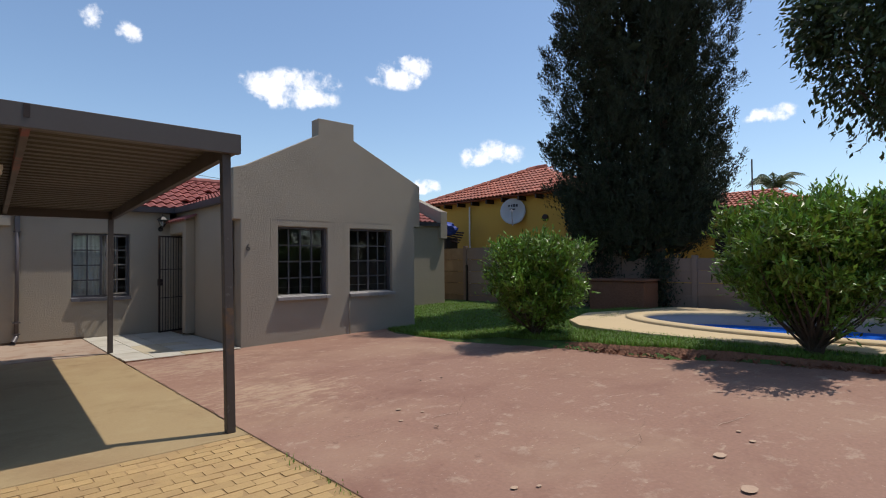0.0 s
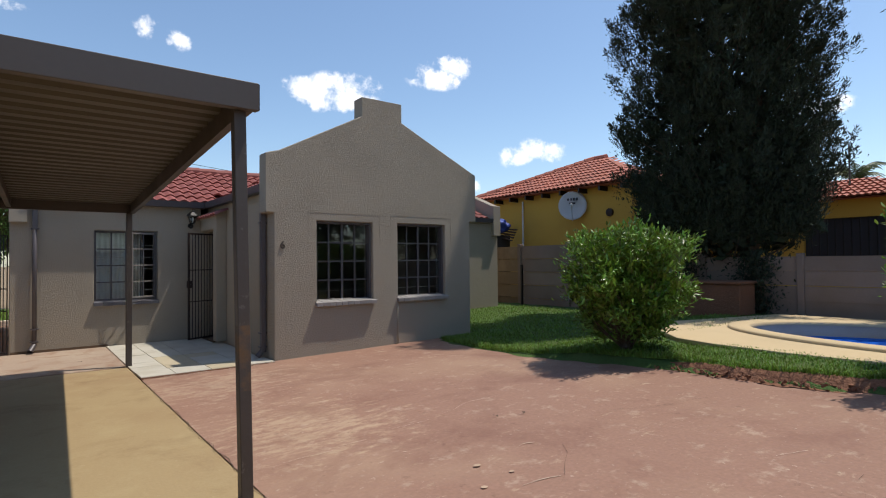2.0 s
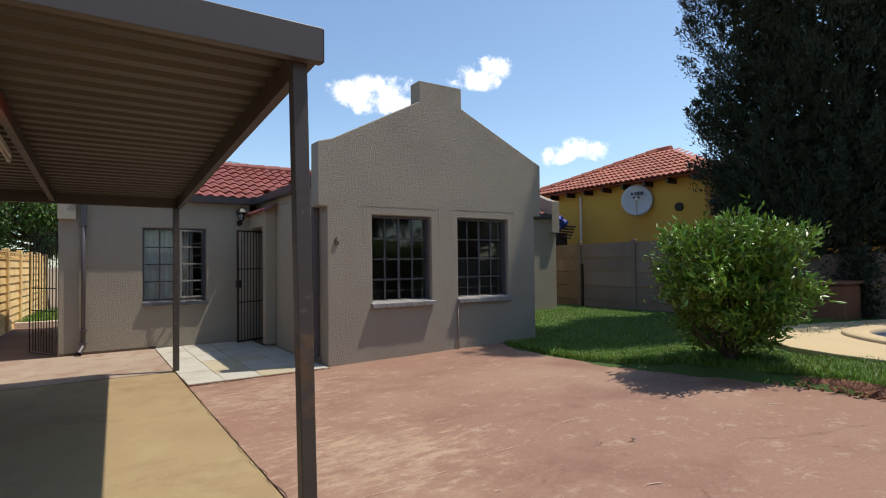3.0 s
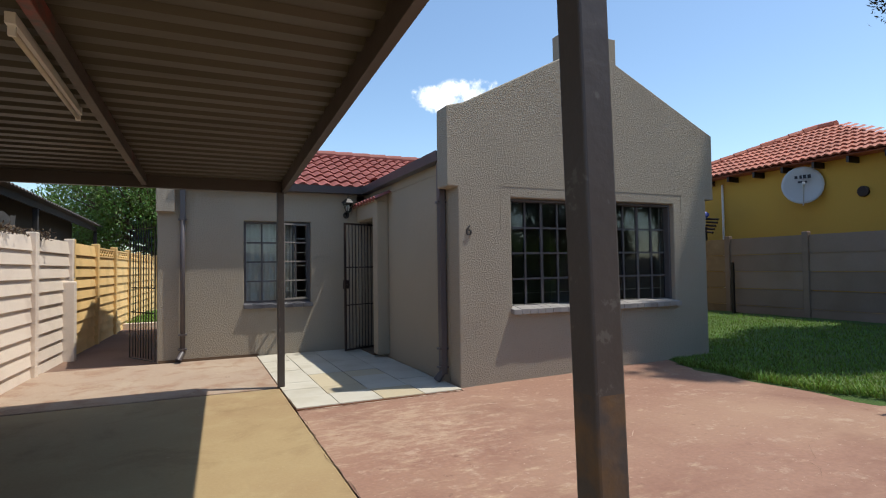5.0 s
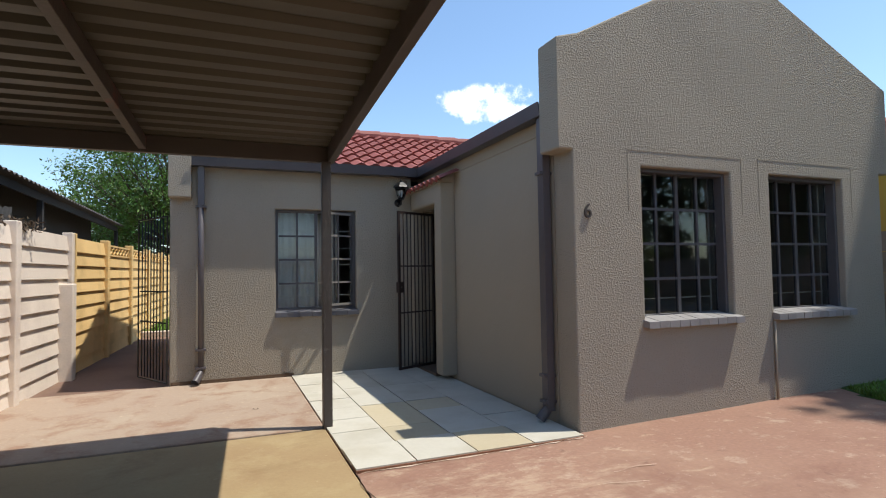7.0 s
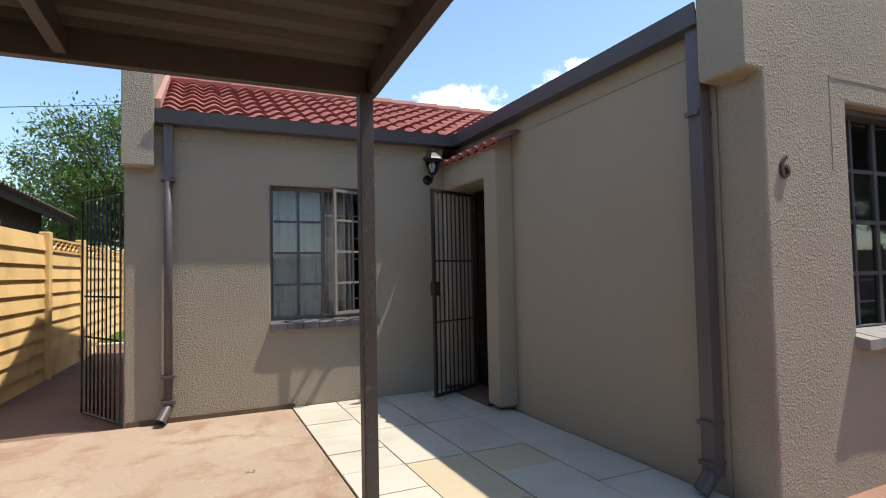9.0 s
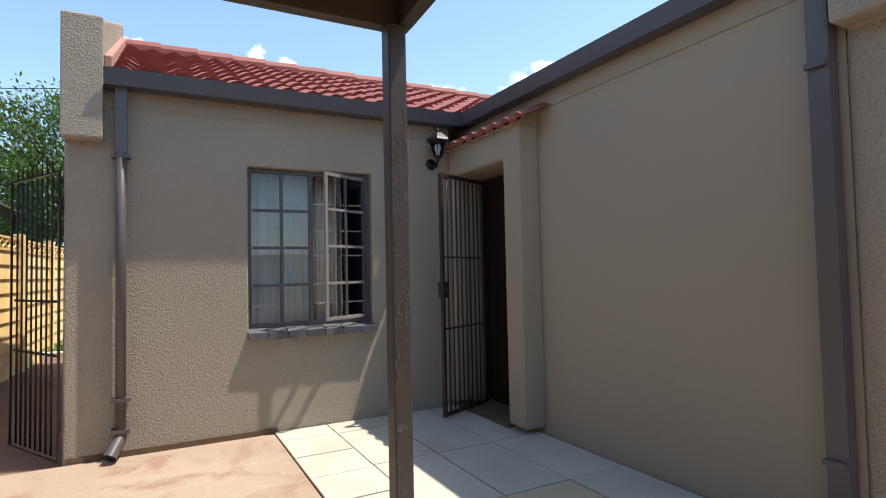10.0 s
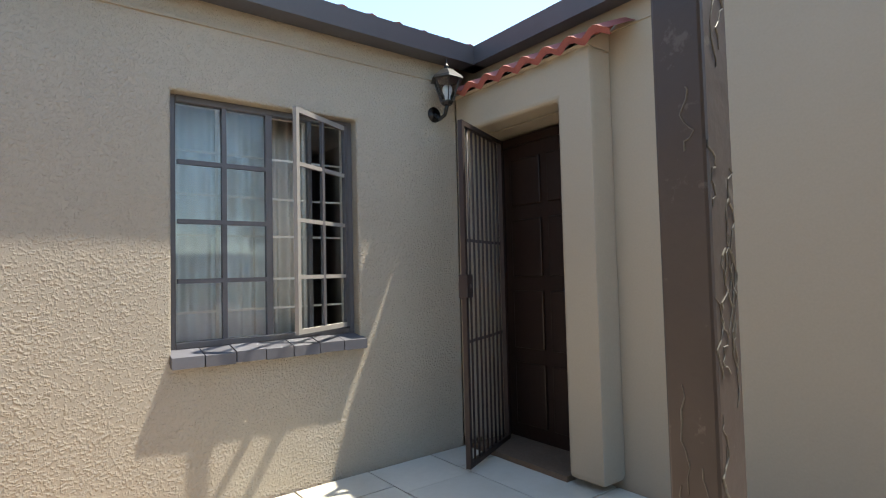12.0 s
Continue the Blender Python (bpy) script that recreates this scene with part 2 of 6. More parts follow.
def blotches(m, scale, lo, hi, color, amount):
    """Broad irregular dirt, with a torn edge."""
    n, l = m.node_tree.nodes, m.node_tree.links
    bsdf = [q for q in n if q.type == "BSDF_PRINCIPLED"][0]
    src = bsdf.inputs["Base Color"].links[0].from_socket
    geo = n.new("ShaderNodeNewGeometry")
    nz = n.new("ShaderNodeTexNoise"); nz.inputs["Scale"].default_value = scale; nz.inputs["Detail"].default_value = 9; nz.inputs["Roughness"].default_value = 0.66; nz.inputs["Distortion"].default_value = 0.4
    cut = n.new("ShaderNodeMapRange"); cut.inputs["From Min"].default_value, cut.inputs["From Max"].default_value = lo, hi
    cut.inputs["To Max"].default_value = amount
    mix = n.new("ShaderNodeMixRGB"); mix.inputs[2].default_value = (*color, 1)
    l.new(geo.outputs["Position"], nz.inputs["Vector"]); l.new(nz.outputs["Fac"], cut.inputs["Value"])
    l.new(cut.outputs[0], mix.inputs[0]); l.new(src, mix.inputs[1]); l.new(mix.outputs[0], bsdf.inputs["Base Color"])


blotches(RED_CONC, 0.9, 0.50, 0.68, (0.17, 0.078, 0.055), 0.6)
blotches(RED_CONC, 22.0, 0.63, 0.70, (0.48, 0.37, 0.28), 0.6)
blotches(RED_CONC, 9.0, 0.62, 0.72, (0.13, 0.065, 0.045), 0.55)
SIDE_CONC = mat("bleached_red_concrete", (0.335, 0.25, 0.185), 0.85, var=0.14, grain=35, stain=0.9, stain_color=(0.39, 0.315, 0.235), stain_amount=0.9, bump=0.25, bump_scale=30, bump_dist=0.008, wear=((0.25, 0.14, 0.10), 1.7, 0.56, 0.72, 0.55))
blotches(SIDE_CONC, 2.4, 0.50, 0.64, (0.24, 0.135, 0.085), 0.7)
blotches(SIDE_CONC, 14.0, 0.60, 0.70, (0.50, 0.40, 0.27), 0.55)
TAN_CONC = mat("tan_concrete", (0.325, 0.235, 0.120), 0.85, var=0.1, grain=40, stain=0.55, stain_color=(0.26, 0.165, 0.085), stain_amount=0.8, bump=0.2, bump_dist=0.006, wear=((0.37, 0.285, 0.15), 1.9, 0.52, 0.68, 0.6))
blotches(TAN_CONC, 1.3, 0.52, 0.70, (0.20, 0.125, 0.06), 0.6)
blotches(TAN_CONC, 17.0, 0.62, 0.72, (0.42, 0.33, 0.19), 0.5)
PAVER = mat("yellow_clay_paver", (0.40, 0.265, 0.115), 0.85, var=0.15, grain=70, stain=2.5, stain_color=(0.28, 0.17, 0.09), stain_amount=0.5, bump=0.3, bump_dist=0.006, obj=0.09)
SAND = mat("joint_sand", (0.33, 0.215, 0.10), 0.95, var=0.2, grain=60, stain=2, bump=0.3)
SOIL = mat("red_soil", (0.20, 0.09, 0.05), 0.95, var=0.3, grain=25, stain=2.0, bump=0.8, bump_scale=30, bump_dist=0.03)
DIRT = mat("dry_ground", (0.24, 0.17, 0.10), 0.95, var=0.2, grain=8, stain=0.3, bump=0.4, bump_scale=10)
STEEL = mat("taupe_painted_steel", (0.066, 0.052, 0.045), 0.45, var=0.06, grain=40, stain=3, stain_color=(0.06, 0.045, 0.038), stain_amount=0.5, bump=0.12, bump_scale=25, bump_dist=0.004, spec=0.5)
POST = mat("peeling_taupe_steel", (0.062, 0.050, 0.044), 0.45, var=0.06, grain=40, stain=3, stain_color=(0.05, 0.038, 0.032), stain_amount=0.5, bump=0.5, bump_scale=16, bump_dist=0.006, wear=((0.11, 0.10, 0.085), 14, 0.60, 0.64, 0.8))
POST_RUST = mat("rusting_taupe_steel", (0.066, 0.052, 0.045), 0.55, var=0.1, grain=40, stain=9, stain_color=(0.20, 0.10, 0.03), stain_amount=0.7, bump=0.4, bump_scale=30, bump_dist=0.005, wear=((0.13, 0.07, 0.028), 5, 0.52, 0.66, 0.7))
BLISTER = mat("lifted_paint_edge", (0.15, 0.14, 0.12), 0.5, bump=0)
PRIMER = mat("steel_with_red_primer", (0.066, 0.052, 0.045), 0.5, var=0.08, grain=40, stain=3, bump=0.15, wear=((0.20, 0.035, 0.022), 1.6, 0.53, 0.60, 0.85))
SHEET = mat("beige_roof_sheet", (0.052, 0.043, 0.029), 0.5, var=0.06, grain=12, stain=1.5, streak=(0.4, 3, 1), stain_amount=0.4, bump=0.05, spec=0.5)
PIPE = mat("purplish_grey_pipe_paint", (0.088, 0.075, 0.078), 0.4, var=0.05, grain=30, stain=2, bump=0.06, spec=0.5)
GUTTER = mat("dark_grey_gutter_paint", (0.066, 0.067, 0.080), 0.4, var=0.05, grain=30, stain=2, bump=0.06, spec=0.5)
FRAME = mat("charcoal_window_frame", (0.078, 0.073, 0.078), 0.45, var=0.08, grain=50, stain=4, bump=0.08)
# paler than the frame, so the casement edges look sunlit
LIT_EDGE = mat("sunlit_edge_paint", (0.24, 0.22, 0.20), 0.5, var=0.1, bump=0.05)
WHITE_BAR = mat("white_burglar_bar", (0.62, 0.58, 0.52), 0.5, var=0.06, bump=0.05)
IRON = mat("brown_iron", (0.028, 0.016, 0.013), 0.6, metal=0.0, var=0.15, bump=0.1)
BLACK = mat("black_iron", (0.012, 0.011, 0.011), 0.4, var=0.15, bump=0.1)
WOOD = mat("dark_stained_wood", (0.016, 0.0065, 0.004), 0.4, var=0.3, grain=18, stain=6, streak=(4, 4, 0.4), bump=0.15)
TILE_RED = mat("red_roof_tile", (0.250, 0.072, 0.058), 0.7, var=0.15, grain=50, stain=1.5, stain_color=(0.20, 0.05, 0.04), stain_amount=0.5, bump=0.3, bump_dist=0.004, obj=0.12)
TILE_OLD = mat("terracotta_roof_tile", (0.36, 0.115, 0.075), 0.75, var=0.15, grain=30, stain=1.0, stain_color=(0.28, 0.11, 0.08), stain_amount=0.6, bump=0.3, bump_dist=0.004, obj=0.16)
TILE_JOINED = mat("red_roof_tile_rest", (0.250, 0.072, 0.058), 0.7, var=0.15, grain=50, stain=1.5, stain_amount=0.4, bump=0.2, bump_dist=0.004, island=0.12)
SLAB_W = mat("white_slate_tile", (0.49, 0.46, 0.39), 0.6, var=0.06, grain=30, stain=2.2, stain_color=(0.37, 0.33, 0.25), stain_amount=0.6, bump=0.15, bump_dist=0.004, obj=0.05)
SLAB_C = mat("cream_slate_tile", (0.44, 0.375, 0.26), 0.62, var=0.07, grain=30, stain=2.2, stain_color=(0.42, 0.35, 0.23), stain_amount=0.6, bump=0.15, bump_dist=0.004, obj=0.07)
SILL_PALE = mat("pale_cement_sill", (0.25, 0.235, 0.225), 0.75, var=0.1, grain=50, bump=0.2, bump_dist=0.004, obj=0.12)
SILL = mat("grey_sill_brick", (0.092, 0.090, 0.102), 0.55, var=0.1, grain=50, bump=0.15, bump_dist=0.004, obj=0.12)
PRECAST_P = mat("pinkish_precast_concrete", (0.70, 0.60, 0.505), 0.9, var=0.08, grain=45, stain=1.6, stain_color=(0.48, 0.38, 0.32), stain_amount=0.5, bump=0.3, bump_dist=0.006, obj=0.05)
PRECAST_Y = mat("ochre_precast_concrete", (0.76, 0.52, 0.225), 0.9, var=0.08, grain=45, stain=1.6, stain_color=(0.40, 0.25, 0.10), stain_amount=0.5, bump=0.3, bump_dist=0.006, obj=0.05)
PRECAST_G = mat("grey_precast_concrete", (0.245, 0.178, 0.142), 0.9, var=0.1, grain=40, stain=1.1, stain_color=(0.20, 0.14, 0.10), stain_amount=0.7, bump=0.3, bump_dist=0.006, obj=0.12)
PRECAST_B = mat("brown_precast_concrete", (0.20, 0.135, 0.075), 0.9, var=0.15, grain=40, stain=1.4, stain_color=(0.33, 0.24, 0.14), stain_amount=0.7, bump=0.3, bump_dist=0.006, obj=0.15)
YELLOW = mat("ochre_wall_paint", (0.50, 0.31, 0.055), 0.85, var=0.06, grain=30, stain=0.7, stain_color=(0.38, 0.24, 0.06), stain_amount=0.4, bump=0.2)
SHED = mat("dark_grey_wall", (0.036, 0.034, 0.034), 0.9, var=0.1, stain=0.8, stain_color=(0.07, 0.065, 0.065), bump=0.3)
ASBESTOS = mat("grey_corrugated_sheet", (0.11, 0.10, 0.095), 0.85, var=0.1, grain=30, stain=1.2, bump=0.2)
DECK = mat("cream_pool_paving", (0.52, 0.40, 0.235), 0.85, var=0.07, grain=50, stain=0.9, stain_color=(0.45, 0.35, 0.21), stain_amount=0.5, bump=0.2, bump_dist=0.005)
POOLWALL = mat("grey_pool_plaster", (0.50, 0.40, 0.30), 0.8, var=0.1, stain=1.5, bump=0.1)
POOLBLUE = mat("blue_pool_paint", (0.03, 0.16, 0.50), 0.6, var=0.08, stain=1.0, bump=0.05)
BARK = mat("brown_bark", (0.10, 0.07, 0.05), 0.95, var=0.3, grain=18, stain=6, streak=(3, 3, 0.5), bump=0.8, bump_scale=25, bump_dist=0.02)
WHITEP = mat("white_enamel", (0.72, 0.72, 0.70), 0.4, var=0.04, bump=0.03)
GREYP = mat("light_grey_dish_paint", (0.50, 0.52, 0.54), 0.5, var=0.05, bump=0.03)
DARKP = mat("dark_print_and_gap", (0.03, 0.03, 0.04), 0.6, bump=0)
BLUEP = mat("blue_tarpaulin", (0.03, 0.07, 0.35), 0.5, bump=0.2)
CURTAIN = mat("cream_curtain", (0.62, 0.57, 0.50), 0.9, var=0.08, grain=80, stain=3, bump=0.1)
LACE = mat("white_net_curtain", (0.70, 0.69, 0.66), 0.9, var=0.08, grain=120, stain=4, bump=0.1)
TUBE = mat("opal_tube", (0.50, 0.46, 0.38), 0.3, var=0.03, bump=0)
GLASS = glass_mat("window_glass")
# tint dims the gable panes in place of the dark rooms behind
GLASS_DARK = glass_mat("dimmed_window_glass", (0.58, 0.62, 0.62), 1.45)
LEAF_BUSH = leaf_mat("bright_shrub_leaf", (0.130, 0.225, 0.028), 0.6, 0.36, 0.22)
LEAF_CYP = leaf_mat("dark_cypress_leaf", (0.024, 0.036, 0.017), 0.45, 0.75, 0.05)
LEAF_TREE = leaf_mat("green_tree_leaf", (0.09, 0.17, 0.028), 0.5, 0.45, 0.2)
LEAF_PEP = leaf_mat("dull_pepper_leaf", (0.055, 0.085, 0.03), 0.4, 0.5, 0.2)
LEAF_PALM = leaf_mat("grey_green_palm_leaf", (0.09, 0.12, 0.05), 0.25, 0.5, 0.15)
BLADE = leaf_mat("grass_blade", (0.13, 0.225, 0.03), 0.4, 0.65, 0.3)
TURF = mat("turf", (0.055, 0.105, 0.02), 0.95, var=0.35, grain=30, stain=1.3, stain_color=(0.12, 0.12, 0.04), stain_amount=0.4, bump=0.8, bump_scale=60, bump_dist=0.03)
m_w, n_w, l_w, b_w = nodes_of("pool_water")
WATER = m_w
n_w.remove(b_w)
w_dif = n_w.new("ShaderNodeBsdfDiffuse"); w_dif.inputs["Color"].default_value = (0.014, 0.10, 0.46, 1)
w_glo = n_w.new("ShaderNodeBsdfGlossy"); w_glo.inputs["Roughness"].default_value = 0.05
wv = n_w.new("ShaderNodeTexNoise"); wv.inputs["Scale"].default_value = 6
wb = n_w.new("ShaderNodeBump"); wb.inputs["Strength"].default_value, wb.inputs["Distance"].default_value = 0.25, 0.02
w_ms = n_w.new("ShaderNodeMixShader"); w_ms.inputs[0].default_value = 0.10
l_w.new(wv.outputs["Fac"], wb.inputs["Height"]); l_w.new(wb.outputs[0], w_glo.inputs["Normal"])
l_w.new(w_dif.outputs[0], w_ms.inputs[1]); l_w.new(w_glo.outputs[0], w_ms.inputs[2])
l_w.new(w_ms.outputs[0], n_w["Material Output"].inputs["Surface"])


# ---- mesh helpers ----
def mesh_of(name, bm):
    me = bpy.data.meshes.new(name)
    bm.normal_update()
    bm.to_mesh(me)
    bm.free()
    return me


def part(name, bm, material, parent=None, label="", smooth=False):
    """Link a bmesh as one mesh object, under a thing or a part."""
    me = mesh_of(name, bm)
    me.materials.append(material)
    if smooth:
        for p in me.polygons:
            p.use_smooth = True
    ob = new(name, me)
    if parent:
        ob.parent = parent
    if label:
        ob["label"] = label
    return ob


def bevel(ob, width, segments=2, angle=40):
    b = ob.modifiers.new("worn_edges", "BEVEL")
    b.width, b.segments, b.limit_method, b.angle_limit = width, segments, "ANGLE", radians(angle)
    return ob


def box(bm, x0, y0, z0, x1, y1, z1, m=None):
    vs = [bm.verts.new(v) for v in ((x0, y0, z0), (x1, y0, z0), (x1, y1, z0), (x0, y1, z0), (x0, y0, z1), (x1, y0, z1), (x1, y1, z1), (x0, y1, z1))]
    for f in ((3, 2, 1, 0), (4, 5, 6, 7), (0, 1, 5, 4), (1, 2, 6, 5), (2, 3, 7, 6), (3, 0, 4, 7)):
        bm.faces.new([vs[i] for i in f])
    if m is not None:
        bmesh.ops.transform(bm, matrix=m, verts=vs)
    return bm


def boxes(*rows):
    bm = bmesh.new()
    for r in rows:
        box(bm, *r)
    return bm


def rod(bm, a, b, r0, r1=None, n=8, caps=True):
    """A tapered rod between two points."""
    a, b = Vector(a), Vector(b)
    r1 = r0 if r1 is None else r1
    d = (b - a).normalized()
    u = d.orthogonal().normalized()
    v = d.cross(u)
    rings = []
    for p, r in ((a, r0), (b, r1)):
        rings.append([bm.verts.new(p + (u * math.cos(2 * math.pi * k / n) + v * math.sin(2 * math.pi * k / n)) * r) for k in range(n)])
    for k in range(n):
        bm.faces.new((rings[0][k], rings[0][(k + 1) % n], rings[1][(k + 1) % n], rings[1][k]))
    if caps:
        bm.faces.new(rings[0][::-1]); bm.faces.new(rings[1])
    return bm


def lathe(bm, profile, n=16, at=(0, 0, 0)):
    """Turn (radius, height) pairs round the upright axis."""
    rings = [[bm.verts.new((at[0] + r * math.cos(2 * math.pi * k / n), at[1] + r * math.sin(2 * math.pi * k / n), at[2] + z)) for k in range(n)] for r, z in profile]
    for a, b in zip(rings, rings[1:]):
        for k in range(n):
            bm.faces.new((a[k], a[(k + 1) % n], b[(k + 1) % n], b[k]))
    bm.faces.new(rings[0][::-1]); bm.faces.new(rings[-1])
    return bm


def pierced(outline, holes, place, depth):
    """A plate with holes: outline and holes in the plate's own (u, v), place(u, v) -> point, depth its thickness vector."""
    bm = bmesh.new()
    depth = Vector(depth)
    loops = []
    for ring in [outline] + holes:
        loops.append([bm.verts.new(place(u, v)) for u, v in ring])
    edges = []
    for lp in loops:
        edges += [bm.edges.new((lp[i], lp[(i + 1) % len(lp)])) for i in range(len(lp))]
    res = bmesh.ops.triangle_fill(bm, use_beauty=True, use_dissolve=False, edges=edges)
    front = [f for f in res["geom"] if isinstance(f, bmesh.types.BMFace)]
    back = {v: bm.verts.new(v.co + depth) for lp in loops for v in lp}
    for f in front:
        bm.faces.new([back[v] for v in reversed(f.verts)])
    for lp in loops:
        for i in range(len(lp)):
            a, b = lp[i], lp[(i + 1) % len(lp)]
            bm.faces.new((a, b, back[b], back[a]))
    bmesh.ops.recalc_face_normals(bm, faces=bm.faces[:])
    return bm


def rect(u0, v0, u1, v1):
    return [(u0, v0), (u1, v0), (u1, v1), (u0, v1)]


def structure(ob, label="", category="wall"):
    return tagged(ob, label, category, kind="structure")


def thing(name, at, label, category, group=""):
    e = new(name)
    e.location = at
    e.empty_display_size = 0.1
    return tagged(e, label, category, group)


def soft(t):
    t = max(0.0, min(1.0, t))
    return t * t * (3 - 2 * t)


def ground_z(x, y):
    """The paved yard rises gently away from the house and to the lawn."""
    return 0.018 * max(0.0, x - 3.0) + 0.05 * max(0.0, x - 1.87) * max(0.0, min(1.0, (9.5 - y) / 7.7))


# ---- ground and paving ----
def grid_sheet(x0, x1, y0, y1, nx, ny, zf, inside=None):
    bm = bmesh.new()
    vs = {}
    for i in range(nx + 1):
        for j in range(ny + 1):
            x, y = x0 + (x1 - x0) * i / nx, y0 + (y1 - y0) * j / ny
            vs[i, j] = bm.verts.new((x, y, zf(x, y)))
    for i in range(nx):
        for j in range(ny):
            cx, cy = x0 + (x1 - x0) * (i + 0.5) / nx, y0 + (y1 - y0) * (j + 0.5) / ny
            if inside is None or inside(cx, cy):
                bm.faces.new((vs[i, j], vs[i + 1, j], vs[i + 1, j + 1], vs[i, j + 1]))
    for v in [v for v in bm.verts if not v.link_faces]:
        bm.verts.remove(v)
    return bm


def base_z(x, y):
    return -0.16 + 0.3 * soft((x - 8.0) / 2.0) * soft((9.0 - y) / 5.0)


POOL_C, POOL_R = (10.35, 2.6), (1.45, 3.2)
bm = grid_sheet(-60, 60, -60, 60, 60, 60, lambda x, y: -0.16 if not (8 < x < 13 and -2 < y < 7) else -1.6)
for ring in range(1):
    far = [(-60, -60), (60, -60), (60, 60), (-60, 60)]
    outer = [bm.verts.new((x * 50, y * 50, -0.16)) for x, y in far]
    inner = [bm.verts.new((x, y, -0.16)) for x, y in far]
    for k in range(4):
        bm.faces.new((outer[k], outer[(k + 1) % 4], inner[(k + 1) % 4], inner[k]))
structure(part("ground", bm, DIRT), "bare dry brown earth reaching to the horizon", "ground")

# carport floor and yard slabs
bm = boxes((-1.6, 5.06, -0.14, 1.869, 10.96, -0.003))
structure(bevel(part("floor_carport", bm, TAN_CONC), 0.01), "worn tan screeded concrete carport floor", "floor")
bm = boxes((-1.6, 10.985, -0.14, 1.869, 13.52, 0.003))
structure(bevel(part("floor_side_yard", bm, SIDE_CONC), 0.01), "faded red concrete strip before the window wall and side passage", "floor")
# the house's shade over the passage is put into this darker red
PASSAGE = mat("shaded_red_concrete", (0.175, 0.105, 0.075), 0.85, var=0.2, grain=35, stain=1.2, stain_color=(0.11, 0.065, 0.048), stain_amount=0.7, bump=0.25, bump_scale=30, bump_dist=0.008)
structure(part("floor_passage", boxes((-1.6, 13.52, -0.14, 0.44, 26.0, -0.012)), PASSAGE), "red concrete floor of the side passage, coloured dark for the house's shade", "floor")
EDGE = [(6.85, 9.9), (6.62, 9.5), (6.42, 8.4), (6.36, 7.1), (6.6, 6.0), (6.72, 5.1), (6.64, 4.4), (6.66, 3.6), (6.88, 2.8), (6.98, 1.4), (7.05, -3.0)]


def edge_x(y):
    """Where the red yard ends and the lawn begins."""
    pts = sorted((b, a) for a, b in EDGE)
    if y <= pts[0][0]:
        return pts[0][1]
    for (y0, a), (y1, b) in zip(pts, pts[1:]):
        if y <= y1:
            return a + (b - a) * (y - y0) / (y1 - y0)
    return pts[-1][1]


bm = grid_sheet(1.872, 7.6, -4.0, 9.9, 46, 110, lambda x, y: ground_z(x, y) + 0.006 * noise.noise((x * 0.9, y * 0.9, 0)), lambda x, y: x < edge_x(y) + 0.12)
structure(part("floor_yard", bm, RED_CONC, smooth=True), "sun-faded red oxide concrete yard with pale worn patches", "floor")


# cracks in the screed, thin raised-edge strips
def crack(name, pts, width, material, label):
    bm = bmesh.new()
    prev = None
    for k, (x, y) in enumerate(pts):
        w = width * (0.5 + 0.8 * random.random())
        z = (ground_z(x, y) if x > 1.87 else 0) + 0.006
        jx = random.uniform(-0.012, 0.012)
        a, b = bm.verts.new((x + jx, y, z)), bm.verts.new((x + jx + w, y + w * 0.4, z))
        if prev:
            bm.faces.new((prev[0], prev[1], b, a))
        prev = (a, b)
    return structure(part(name, bm, material), label, "crack")


CRACK = mat("crack_shadow", (0.11, 0.070, 0.045), 0.95, bump=0)
CHALK = mat("chalky_wear", (0.50, 0.38, 0.29), 0.95, var=0.2, bump=0)
crack("joint_crack", [(1.862 + 0.014 * math.sin(k * 1.3) + 0.01 * math.sin(k * 0.31), 9.85 - k * 0.085) for k in range(78)], 0.005, CRACK, "dark open joint between the two concretes")
def wander(x, y, dx, dy, n, j=0.07):
    out = []
    for k in range(n):
        out.append((x, y))
        x, y = x + dx + random.uniform(-j, j), y + dy + random.uniform(-j, j)
    return out


for x, y, dx, dy, n, w, m_ in ((2.7, 7.2, 0.13, 0.05, 14, 0.008, CHALK), (4.4, 6.4, 0.1, 0.06, 9, 0.005, CRACK), (2.2, 4.4, 0.06, -0.03, 9, 0.005, CRACK),
                               (3.4, 4.0, 0.1, 0.1, 6, 0.005, CRACK), (4.9, 4.7, 0.12, -0.06, 9, 0.005, CRACK), (3.0, 2.2, 0.13, 0.04, 14, 0.006, CRACK), (2.1, 5.62, 0.165, 0.016, 17, 0.011, CHALK)):
    crack("surface_crack", wander(x, y, dx, dy, n, 0.05), w, m_, "hairline crack in the red concrete")


crack("mortar_lip", [(1.9 + 0.06 * k, 9.775 + random.uniform(-0.012, 0.012)) for k in range(30)], 0.07, CHALK, "pale crumbling mortar along the porch edge")
for k in range(14):
    x, y = random.uniform(2.1, 6.0), random.uniform(1.4, 9.2)
    crack("scuff", wander(x, y, random.uniform(0.02, 0.07), random.uniform(-0.03, 0.04), random.randint(3, 8), 0.02), random.uniform(0.005, 0.014), CHALK, "pale scuff on the red concrete")


# lawn with a broken soil lip
def lawn_z(x, y):
    lip = soft((x - edge_x(y)) / 0.10)
    z = ground_z(x, y) - 0.02 + (0.115 - 0.085 * soft((y - 6.2) / 1.6)) * lip + 0.02 * noise.noise((x * 1.7, y * 1.7, 2))
    return min(z, 0.37)


